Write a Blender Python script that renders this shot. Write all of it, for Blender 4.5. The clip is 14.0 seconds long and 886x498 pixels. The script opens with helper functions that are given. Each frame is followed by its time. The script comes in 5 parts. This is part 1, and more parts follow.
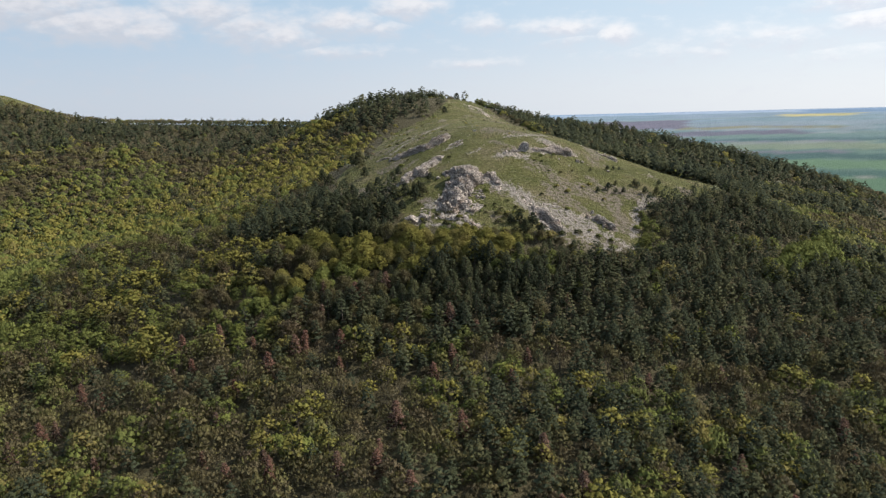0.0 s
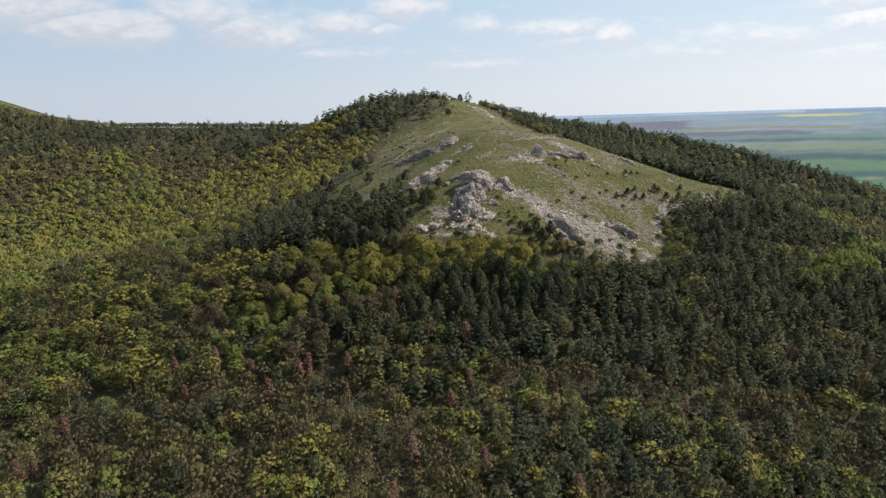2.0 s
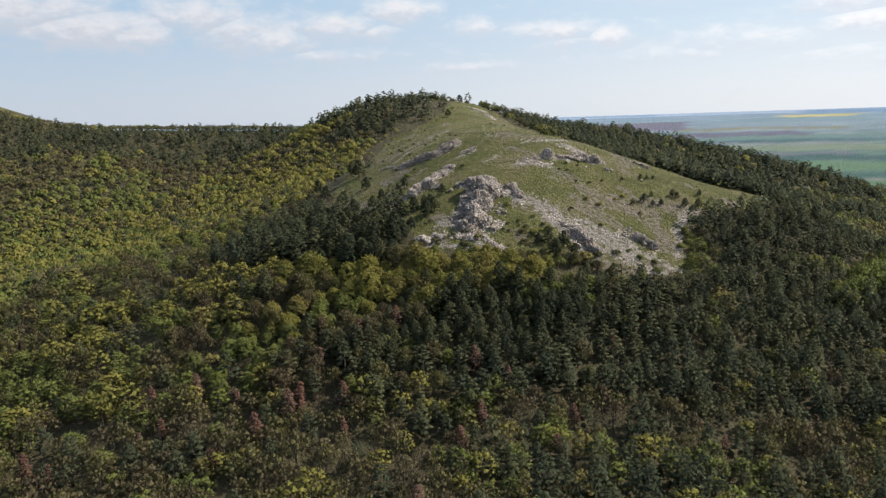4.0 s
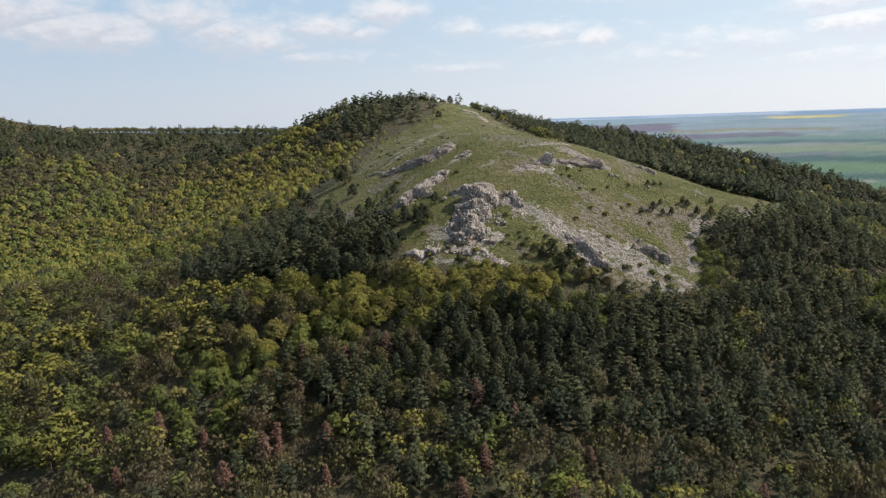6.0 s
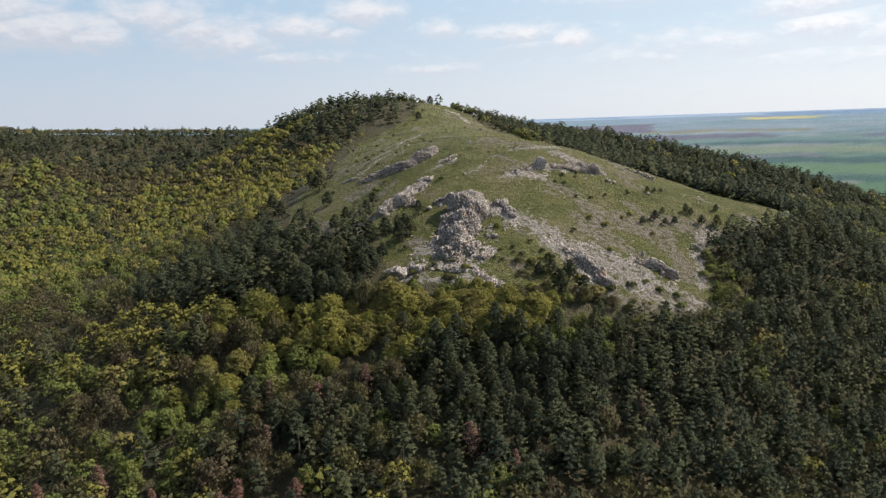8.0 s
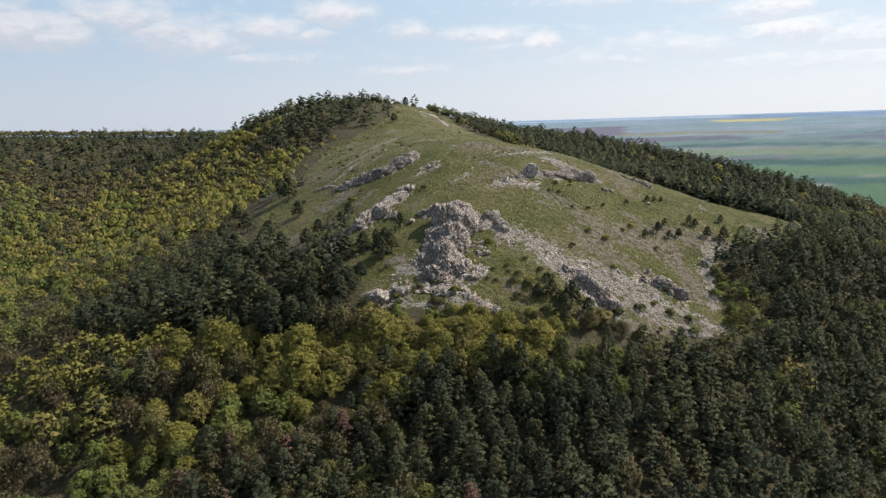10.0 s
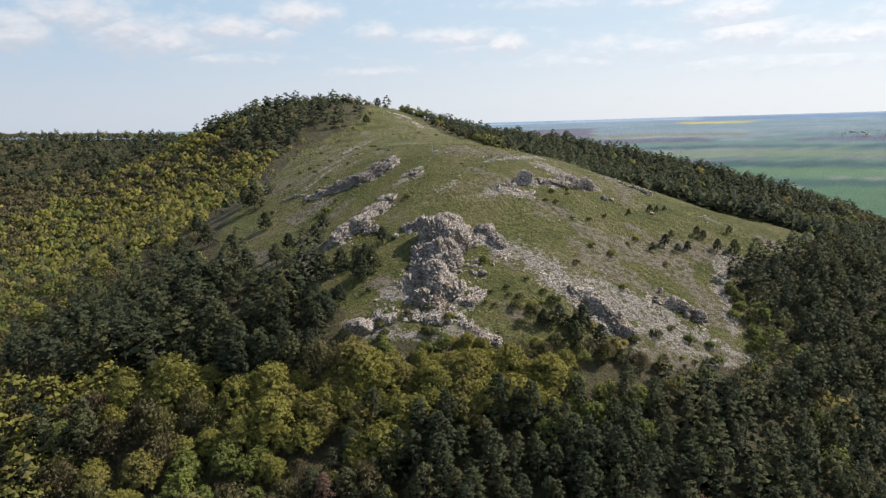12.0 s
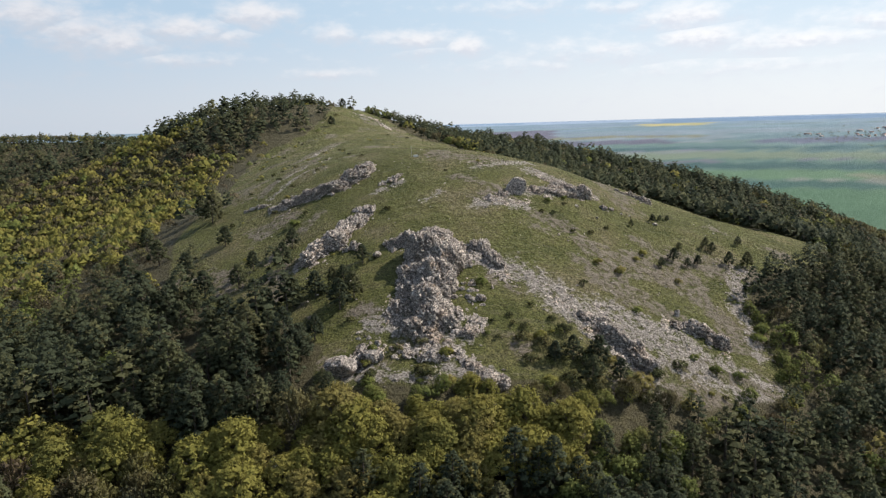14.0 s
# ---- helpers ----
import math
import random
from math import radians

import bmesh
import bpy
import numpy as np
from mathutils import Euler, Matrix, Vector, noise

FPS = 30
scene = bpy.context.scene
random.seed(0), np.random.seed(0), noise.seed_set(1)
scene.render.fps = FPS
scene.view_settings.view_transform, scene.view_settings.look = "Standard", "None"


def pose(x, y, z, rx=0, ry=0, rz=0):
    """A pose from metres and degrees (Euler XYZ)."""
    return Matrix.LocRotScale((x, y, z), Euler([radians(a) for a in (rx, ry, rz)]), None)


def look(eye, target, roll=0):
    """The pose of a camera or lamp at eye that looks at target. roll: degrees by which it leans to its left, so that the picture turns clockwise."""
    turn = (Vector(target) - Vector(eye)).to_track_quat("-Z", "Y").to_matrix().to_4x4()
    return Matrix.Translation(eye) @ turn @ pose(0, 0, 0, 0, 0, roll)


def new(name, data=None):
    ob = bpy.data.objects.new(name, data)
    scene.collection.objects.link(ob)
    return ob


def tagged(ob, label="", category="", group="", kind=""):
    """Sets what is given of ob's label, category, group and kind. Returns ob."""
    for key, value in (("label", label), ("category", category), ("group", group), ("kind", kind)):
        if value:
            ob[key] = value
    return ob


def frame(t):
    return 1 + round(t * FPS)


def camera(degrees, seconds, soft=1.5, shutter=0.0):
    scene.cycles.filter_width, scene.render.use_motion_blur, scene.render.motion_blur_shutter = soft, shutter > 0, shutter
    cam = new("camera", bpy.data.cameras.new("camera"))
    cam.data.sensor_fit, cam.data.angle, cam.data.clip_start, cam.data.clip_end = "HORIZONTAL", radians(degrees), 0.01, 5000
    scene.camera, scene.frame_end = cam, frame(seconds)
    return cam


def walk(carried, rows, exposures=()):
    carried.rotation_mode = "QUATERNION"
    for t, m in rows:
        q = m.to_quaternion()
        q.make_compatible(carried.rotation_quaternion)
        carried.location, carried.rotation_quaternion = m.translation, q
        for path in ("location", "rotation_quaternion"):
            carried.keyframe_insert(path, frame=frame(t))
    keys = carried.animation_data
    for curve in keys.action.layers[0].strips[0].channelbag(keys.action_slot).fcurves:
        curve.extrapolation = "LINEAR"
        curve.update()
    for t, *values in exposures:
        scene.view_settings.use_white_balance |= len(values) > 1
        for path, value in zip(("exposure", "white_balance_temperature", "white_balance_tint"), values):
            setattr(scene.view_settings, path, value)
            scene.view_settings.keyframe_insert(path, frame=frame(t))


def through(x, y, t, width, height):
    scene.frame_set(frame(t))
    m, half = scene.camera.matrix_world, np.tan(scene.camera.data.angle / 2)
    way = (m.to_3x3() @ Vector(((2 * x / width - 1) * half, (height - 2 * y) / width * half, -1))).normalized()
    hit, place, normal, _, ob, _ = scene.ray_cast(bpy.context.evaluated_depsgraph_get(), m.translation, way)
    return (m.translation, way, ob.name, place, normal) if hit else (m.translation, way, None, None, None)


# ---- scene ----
cam = camera(65.0, 14.0, soft=1.3)
METRES, EYE, TILT, LEAN, TURN = 200.0, 150.0, -10.9, 1.4, 0.0
ROWS = [
    (0.0, 0.0, 0.0, 0.0, -0.0, 0.0, 0.0),
    (0.5, -0.0097, 0.0262, 0.0055, -0.04, 0.01, 0.07),
    (1.0, -0.0179, 0.0543, 0.0114, -0.07, 0.06, 0.14),
    (1.5, -0.0251, 0.084, 0.0174, -0.1, 0.1, 0.2),
    (2.0, -0.0311, 0.115, 0.0235, -0.14, 0.13, 0.26),
    (2.5, -0.0363, 0.1467, 0.0295, -0.2, 0.16, 0.32),
    (3.0, -0.041, 0.1795, 0.0354, -0.25, 0.19, 0.37),
    (5.5, -0.0564, 0.3518, 0.0693, -1.09, 0.35, 0.67),
    (6.0, -0.059, 0.387, 0.0769, -1.41, 0.37, 0.73),
    (6.5, -0.0615, 0.4229, 0.0842, -1.75, 0.38, 0.8),
    (7.0, -0.064, 0.459, 0.0914, -2.24, 0.39, 0.9),
    (7.5, -0.0663, 0.4951, 0.0991, -2.74, 0.4, 1.0),
    (8.0, -0.069, 0.5316, 0.1067, -3.24, 0.41, 1.08),
    (10.5, -0.0875, 0.7141, 0.1453, -6.18, 0.52, 1.47),
    (11.0, -0.092, 0.7508, 0.1527, -6.83, 0.55, 1.57),
    (11.5, -0.0965, 0.7874, 0.16, -7.49, 0.55, 1.68),
    (12.0, -0.1015, 0.8239, 0.1673, -8.19, 0.55, 1.79),
    (12.5, -0.1062, 0.8608, 0.1745, -8.96, 0.56, 1.92),
    (13.0, -0.111, 0.8975, 0.1818, -9.79, 0.57, 2.06),
    (13.5, -0.1158, 0.9343, 0.1889, -10.62, 0.58, 2.22),
    (14.0, -0.1203, 0.9713, 0.196, -11.43, 0.59, 2.38),
]
walk(cam, [(t, pose(0, 0, EYE, TILT, LEAN, TURN) @ pose(METRES * x, METRES * y, METRES * z, 90 + pitch, roll, yaw)) for t, x, y, z, yaw, pitch, roll in ROWS])

# ---- light: late-morning sun from the east side, thin cloud ----
SUN_AZ, SUN_EL = 78.0, 42.0
world = bpy.data.worlds.new("sky")
scene.world = world
world.use_nodes = True
wt = world.node_tree
wt.nodes.clear()


def wmath(op, a, b=None, c=None, clamp=False):
    n = wt.nodes.new("ShaderNodeMath")
    n.operation, n.use_clamp = op, clamp
    for i, v in enumerate((a, b, c)):
        if v is None:
            continue
        if isinstance(v, (int, float)):
            n.inputs[i].default_value = v
        else:
            wt.links.new(v, n.inputs[i])
    return n.outputs[0]


sky = wt.nodes.new("ShaderNodeTexSky")
sky.sky_type = "NISHITA"
sky.sun_disc = False
sky.sun_elevation = radians(SUN_EL)
sky.sun_rotation = radians(SUN_AZ)
sky.altitude, sky.air_density, sky.dust_density, sky.ozone_density = 200, 1.0, 0.6, 1.5
coords = wt.nodes.new("ShaderNodeTexCoord")
split = wt.nodes.new("ShaderNodeSeparateXYZ")
wt.links.new(coords.outputs["Generated"], split.inputs[0])
az = wmath("MULTIPLY", wmath("ARCTAN2", split.outputs[0], split.outputs[1]), 57.2958)
el = wmath("MULTIPLY", wmath("ARCSINE", split.outputs[2]), 57.2958)
plane = wt.nodes.new("ShaderNodeCombineXYZ")
wt.links.new(az, plane.inputs[0])
wt.links.new(wmath("MULTIPLY", el, 2.0), plane.inputs[1])


def wnoise(scale, detail, rough=0.55):
    n = wt.nodes.new("ShaderNodeTexNoise")
    n.inputs["Scale"].default_value = scale
    n.inputs["Detail"].default_value = detail
    n.inputs["Roughness"].default_value = rough
    wt.links.new(plane.outputs[0], n.inputs["Vector"])
    return n.outputs["Fac"]


puff = wnoise(0.55, 6)
veil = wnoise(0.12, 5)
# fair-weather clouds: azimuth, elevation, half width, half height (degrees), strength
CLOUDS = [
    (-30.0, 8.2, 5.0, 1.3, 1.0), (-25.5, 7.0, 4.5, 1.0, 1.0), (-22.5, 6.6, 2.0, 0.8, 1.0), (-18.0, 8.0, 3.0, 1.0, 0.9), (-15.0, 7.0, 3.0, 1.0, 0.8),
    (-12.8, 6.3, 2.5, 0.9, 0.8), (-8.0, 7.2, 3.0, 0.7, 0.9), (-8.5, 5.0, 3.5, 0.35, 0.6), (-2.6, 8.3, 2.2, 0.7, 1.0), (-4.5, 6.8, 1.5, 0.5, 0.7),
    (3.2, 6.9, 1.2, 0.5, 0.9), (2.3, 3.9, 2.2, 0.3, 0.6), (9.5, 6.4, 2.6, 0.5, 0.9), (13.8, 5.8, 1.2, 0.6, 1.0), (10.5, 5.6, 2.0, 0.4, 0.5),
    (30.2, 7.2, 2.4, 0.8, 1.0), (31.5, 5.6, 2.6, 0.7, 1.0), (37.5, 5.0, 4.5, 0.6, 0.8), (24.0, 5.0, 4.0, 0.7, 0.55),
    (19.0, 4.2, 4.0, 0.5, 0.4), (34.0, 3.4, 6.0, 0.5, 0.4), (44.0, 6.0, 4.0, 0.7, 0.7), (18.0, 8.6, 3.0, 0.5, 0.5), (25.0, 8.2, 2.0, 0.4, 0.6),
]
mass, lift = None, None
for ca, ce, wa, we, k in CLOUDS:
    dx = wmath("MULTIPLY", wmath("SUBTRACT", az, ca), 0.8 / wa)
    dy = wmath("MULTIPLY", wmath("SUBTRACT", el, ce), 0.75 / we)
    d = wmath("SQRT", wmath("ADD", wmath("MULTIPLY", dx, dx), wmath("MULTIPLY", dy, dy)))
    one = wmath("MULTIPLY", wmath("SUBTRACT", 1.65, d), k)
    if mass is None:
        mass, lift = one, dy
    else:
        ahead = wmath("MULTIPLY", wmath("SUBTRACT", one, mass), 6.0, clamp=True)
        lift = wmath("ADD", wmath("MULTIPLY", lift, wmath("SUBTRACT", 1.0, ahead)), wmath("MULTIPLY", dy, ahead))
        mass = wmath("MAXIMUM", mass, one)
mass = wmath("MAXIMUM", mass, 0.0)
# broken cloud over the rest of the dome, out of view, thickened to raise fill light
rest = wmath("MULTIPLY", wmath("SUBTRACT", veil, 0.42), wmath("MULTIPLY", wmath("SUBTRACT", el, 13.0), 0.6, clamp=True))
mass = wmath("ADD", mass, wmath("MULTIPLY", rest, 2.5))
cloud = wmath("ADD", mass, wmath("MULTIPLY", wmath("SUBTRACT", puff, 0.5), 2.2))
ramp = wt.nodes.new("ShaderNodeMapRange")
ramp.interpolation_type = "SMOOTHSTEP"
ramp.inputs["From Min"].default_value, ramp.inputs["From Max"].default_value = -0.1, 1.5
wt.links.new(cloud, ramp.inputs["Value"])
thin = wmath("MULTIPLY", ramp.outputs[0], 0.85)
shade = wnoise(0.9, 4)


def wmix(fac, a, b):
    n = wt.nodes.new("ShaderNodeMix")
    n.data_type = "RGBA"
    for v, i in ((fac, 0), (a, 6), (b, 7)):
        if isinstance(v, tuple):
            n.inputs[i].default_value = (*v, 1)
        else:
            wt.links.new(v, n.inputs[i])
    return n.outputs[2]


def wrange(v, lo, hi, a=0.0, b=1.0):
    n = wt.nodes.new("ShaderNodeMapRange")
    n.interpolation_type = "SMOOTHSTEP"
    for k, x in (("From Min", lo), ("From Max", hi), ("To Min", a), ("To Max", b)):
        n.inputs[k].default_value = x
    wt.links.new(v, n.inputs["Value"])
    return n.outputs[0]


# haze low in the sky, whiter towards the sun, bluer higher up
sunward = wrange(wmath("ABSOLUTE", wmath("SUBTRACT", az, SUN_AZ)), 115.0, 30.0)
low = wmix(sunward, (4.2, 4.75, 5.6), (6.7, 7.0, 7.4))
high = wmix(sunward, (3.3, 4.5, 5.8), (5.4, 6.4, 7.3))
haze = wmix(wrange(el, 1.0, 9.0), low, high)
air = wmix(wrange(el, 10.0, 45.0, 0.92, 0.25), sky.outputs[0], haze)
# clouds: bright rounded tops, grey-violet bases, whiter towards the sun
crest = wrange(wmath("ADD", lift, wmath("MULTIPLY", wmath("SUBTRACT", shade, 0.5), 2.4)), -0.75, 0.55)
base_tone = wmix(sunward, (4.7, 4.85, 5.35), (6.1, 6.3, 6.95))
top_tone = wmix(sunward, (6.2, 6.1, 6.35), (8.1, 8.05, 8.15))
cover_sky = wmix(thin, air, wmix(crest, base_tone, top_tone))
back = wt.nodes.new("ShaderNodeBackground")
back.inputs["Strength"].default_value = 0.12
wt.links.new(cover_sky, back.inputs["Color"])
out = wt.nodes.new("ShaderNodeOutputWorld")
wt.links.new(back.outputs[0], out.inputs["Surface"])

scene.view_settings.exposure = 0.12
sun = new("sun", bpy.data.lights.new("sun", "SUN"))
sun.data.energy, sun.data.angle, sun.data.color = 5.2, radians(0.55), (1.0, 0.94, 0.85)
sun_way = Vector((math.sin(radians(SUN_AZ)) * math.cos(radians(SUN_EL)), math.cos(radians(SUN_AZ)) * math.cos(radians(SUN_EL)), math.sin(radians(SUN_EL))))
sun.matrix_world = look(sun_way * 500, (0, 0, 0))

# ---- materials ----


def material(name, rough=0.9):
    m = bpy.data.materials.new(name)
    m.use_nodes = True
    nt = m.node_tree
    p = nt.nodes["Principled BSDF"]
    p.inputs["Roughness"].default_value = rough
    p.inputs["Specular IOR Level"].default_value = 0.25
    return m, nt, p


def texture_noise(nt, scale, detail=4.0, rough=0.55, distort=0.0, vector=None):
    n = nt.nodes.new("ShaderNodeTexNoise")
    n.inputs["Scale"].default_value = scale
    n.inputs["Detail"].default_value = detail
    n.inputs["Roughness"].default_value = rough
    n.inputs["Distortion"].default_value = distort
    if vector is None:
        g = nt.nodes.new("ShaderNodeNewGeometry")
        vector = g.outputs["Position"]
    nt.links.new(vector, n.inputs["Vector"])
    return n.outputs["Fac"]


def color_ramp(nt, fac, stops):
    r = nt.nodes.new("ShaderNodeValToRGB")
    while len(r.color_ramp.elements) < len(stops):
        r.color_ramp.elements.new(0.5)
    for e, (at, c) in zip(r.color_ramp.elements, stops):
        e.position, e.color = at, (*c, 1)
    nt.links.new(fac, r.inputs[0])
    return r.outputs[0]


def mix_color(nt, fac, a, b, blend="MIX"):
    n = nt.nodes.new("ShaderNodeMix")
    n.data_type, n.blend_type = "RGBA", blend
    for v, i in ((fac, 0), (a, 6), (b, 7)):
        if isinstance(v, (int, float)):
            n.inputs[i].default_value = v
        elif isinstance(v, tuple):
            n.inputs[i].default_value = (*v, 1)
        else:
            nt.links.new(v, n.inputs[i])
    return n.outputs[2]


def arith(nt, op, a, b, clamp=False):
    n = nt.nodes.new("ShaderNodeMath")
    n.operation, n.use_clamp = op, clamp
    for i, v in enumerate((a, b)):
        if isinstance(v, (int, float)):
            n.inputs[i].default_value = v
        else:
            nt.links.new(v, n.inputs[i])
    return n.outputs[0]


def remap(nt, v, lo, hi):
    n = nt.nodes.new("ShaderNodeMapRange")
    n.interpolation_type = "SMOOTHSTEP"
    n.inputs["From Min"].default_value, n.inputs["From Max"].default_value = lo, hi
    nt.links.new(v, n.inputs["Value"])
    return n.outputs[0]


def attribute(nt, name):
    a = nt.nodes.new("ShaderNodeAttribute")
    a.attribute_name = name
    return a


def bump(nt, p, height, strength, distance):
    b = nt.nodes.new("ShaderNodeBump")
    b.inputs["Strength"].default_value, b.inputs["Distance"].default_value = strength, distance
    nt.links.new(height, b.inputs["Height"])
    nt.links.new(b.outputs[0], p.inputs["Normal"])


def foliage(name, stops, through=0.25, gaps=0.25, rough=0.75):
    """Porous leaf sprays: each tree has a tone of its own, each spray a small step from it; gaps is the open share of a spray."""
    m, nt, p = material(name, rough)
    p.inputs["Specular IOR Level"].default_value = 0.04
    info = nt.nodes.new("ShaderNodeObjectInfo")
    own = attribute(nt, "tone")
    tone = arith(nt, "FRACT", arith(nt, "ADD", info.outputs["Random"], own.outputs["Fac"]), 0.0)
    col = color_ramp(nt, tone, stops)
    geo = nt.nodes.new("ShaderNodeNewGeometry")
    leaf = color_ramp(nt, geo.outputs["Random Per Island"], [(0.0, (0.86, 0.87, 0.86)), (1.0, (1.14, 1.12, 1.1))])
    col = mix_color(nt, 1.0, col, leaf, "MULTIPLY")
    fine = color_ramp(nt, texture_noise(nt, 1.7, 3, 0.65), [(0.36, (0.74, 0.73, 0.74)), (0.64, (1.27, 1.25, 1.2))])
    col = mix_color(nt, 1.0, col, fine, "MULTIPLY")
    nt.links.new(col, p.inputs["Base Color"])
    t = nt.nodes.new("ShaderNodeBsdfTranslucent")
    nt.links.new(col, t.inputs["Color"])
    mx = nt.nodes.new("ShaderNodeMixShader")
    mx.inputs[0].default_value = through
    nt.links.new(p.outputs[0], mx.inputs[1])
    nt.links.new(t.outputs[0], mx.inputs[2])
    turned = nt.nodes.new("ShaderNodeVectorTransform")
    turned.vector_type, turned.convert_from, turned.convert_to = "NORMAL", "OBJECT", "WORLD"
    nt.links.new(attribute(nt, "slope").outputs["Vector"], turned.inputs[0])
    nt.links.new(turned.outputs[0], p.inputs["Normal"])
    nt.links.new(turned.outputs[0], t.inputs["Normal"])
    clear = nt.nodes.new("ShaderNodeBsdfTransparent")
    porous = nt.nodes.new("ShaderNodeMixShader")
    porous.inputs[0].default_value = gaps
    nt.links.new(mx.outputs[0], porous.inputs[1])
    nt.links.new(clear.outputs[0], porous.inputs[2])
    nt.links.new(porous.outputs[0], nt.nodes["Material Output"].inputs["Surface"])
    return m


PINE = foliage("pine_needles", [(0.0, (0.043, 0.053, 0.034)), (0.35, (0.056, 0.066, 0.039)), (0.7, (0.070, 0.078, 0.041)), (1.0, (0.097, 0.097, 0.049))], 0.12, 0.06)
JUNIPER = foliage("juniper_sprays", [(0.0, (0.095, 0.102, 0.046)), (0.5, (0.115, 0.118, 0.050)), (1.0, (0.135, 0.124, 0.056))], 0.2)
OAK = foliage("young_oak_leaves", [(0.0, (0.204, 0.198, 0.059)), (0.4, (0.234, 0.221, 0.059)), (0.7, (0.250, 0.227, 0.063)), (1.0, (0.225, 0.191, 0.071))], 0.28, 0.08)
BUD = foliage("budding_twigs", [(0.0, (0.125, 0.104, 0.065)), (0.35, (0.139, 0.124, 0.063)), (0.7, (0.157, 0.151, 0.060)), (1.0, (0.127, 0.097, 0.067))], 0.25, 0.2)
GREEN = foliage("fresh_green_leaves", [(0.0, (0.139, 0.156, 0.053)), (0.4, (0.159, 0.181, 0.056)), (0.75, (0.184, 0.207, 0.058)), (1.0, (0.162, 0.156, 0.060))], 0.28, 0.08)
RED = foliage("rusty_dead_needles", [(0.0, (0.205, 0.112, 0.086)), (1.0, (0.185, 0.128, 0.100))], 0.25, 0.3)
BLOSSOM = foliage("pale_blossom", [(0.0, (0.42, 0.42, 0.33)), (1.0, (0.35, 0.38, 0.24))], 0.3)

BARK, nt, p = material("grey_brown_bark", 0.95)
nt.links.new(color_ramp(nt, texture_noise(nt, 3.0), [(0.3, (0.06, 0.048, 0.038)), (0.7, (0.15, 0.125, 0.10))]), p.inputs["Base Color"])

# limestone: pale, grey lichen, rust stains, dark cracks
ROCK, nt, p = material("weathered_limestone", 0.92)
fine = texture_noise(nt, 2.0, 8, 0.74, 0.5)
broad = texture_noise(nt, 0.22, 4)
c = color_ramp(nt, fine, [(0.37, (0.05, 0.046, 0.044)), (0.43, (0.22, 0.205, 0.195)), (0.49, (0.54, 0.50, 0.47)), (0.58, (0.84, 0.78, 0.735))])
geo = nt.nodes.new("ShaderNodeNewGeometry")
lay = nt.nodes.new("ShaderNodeMapping")
lay.inputs["Rotation"].default_value = (0.5, 0.35, 0.6)
lay.inputs["Scale"].default_value = (0.6, 1.8, 5.5)
nt.links.new(geo.outputs["Position"], lay.inputs["Vector"])
beds = texture_noise(nt, 1.0, 5, 0.6, 0.6, lay.outputs[0])
c = mix_color(nt, 1.0, c, color_ramp(nt, beds, [(0.36, (0.62, 0.61, 0.61)), (0.5, (0.98, 0.97, 0.96)), (0.66, (1.22, 1.2, 1.18))]), "MULTIPLY")
c = mix_color(nt, remap(nt, broad, 0.5, 0.72), c, mix_color(nt, 1.0, c, (1.0, 0.90, 0.80), "MULTIPLY"))
lichen = remap(nt, texture_noise(nt, 0.9, 6, 0.7), 0.52, 0.66)
c = mix_color(nt, arith(nt, "MULTIPLY", lichen, 0.5), c, (0.17, 0.17, 0.165))
info = nt.nodes.new("ShaderNodeObjectInfo")
c = mix_color(nt, 1.0, c, color_ramp(nt, info.outputs["Random"], [(0.0, (1.0, 0.94, 0.88)), (1.0, (1.18, 1.11, 1.05))]), "MULTIPLY")
nt.links.new(c, p.inputs["Base Color"])
vor = nt.nodes.new("ShaderNodeTexVoronoi")
vor.feature = "DISTANCE_TO_EDGE"
vor.inputs["Scale"].default_value = 0.75
geo = nt.nodes.new("ShaderNodeNewGeometry")
warp = nt.nodes.new("ShaderNodeVectorMath")
warp.operation = "MULTIPLY_ADD"
jig = nt.nodes.new("ShaderNodeTexNoise")
jig.inputs["Scale"].default_value, jig.inputs["Detail"].default_value = 0.8, 4
nt.links.new(geo.outputs["Position"], jig.inputs["Vector"])
nt.links.new(jig.outputs["Color"], warp.inputs[0])
warp.inputs[1].default_value = (1.8, 1.8, 1.8)
nt.links.new(geo.outputs["Position"], warp.inputs[2])
nt.links.new(warp.outputs[0], vor.inputs["Vector"])
crack = remap(nt, vor.outputs["Distance"], 0.0, 0.06)
c = mix_color(nt, arith(nt, "MULTIPLY", arith(nt, "SUBTRACT", 1.0, crack), 0.9), c, (0.05, 0.046, 0.042))
nt.links.new(c, p.inputs["Base Color"])
bump(nt, p, arith(nt, "ADD", arith(nt, "MULTIPLY", crack, 0.8), arith(nt, "MULTIPLY", arith(nt, "ADD", fine, beds), 1.3)), 1.0, 0.8)

# open hill ground: grass, bare stony soil, forest litter, farmland on the plain with haze in its colour
GROUND, nt, p = material("hill_ground", 0.95)
cover = attribute(nt, "cover")
rgb = nt.nodes.new("ShaderNodeSeparateColor")
nt.links.new(cover.outputs["Color"], rgb.inputs[0])
n1 = texture_noise(nt, 0.06, 5)
n2 = texture_noise(nt, 0.45, 6, 0.65)
n3 = texture_noise(nt, 1.9, 5, 0.75)
grass = color_ramp(nt, n1, [(0.3, (0.082, 0.086, 0.025)), (0.48, (0.118, 0.118, 0.038)), (0.6, (0.150, 0.133, 0.060)), (0.72, (0.182, 0.150, 0.094))])
geo = nt.nodes.new("ShaderNodeNewGeometry")
lay = nt.nodes.new("ShaderNodeMapping")
lay.inputs["Rotation"].default_value = (0, 0, radians(35))
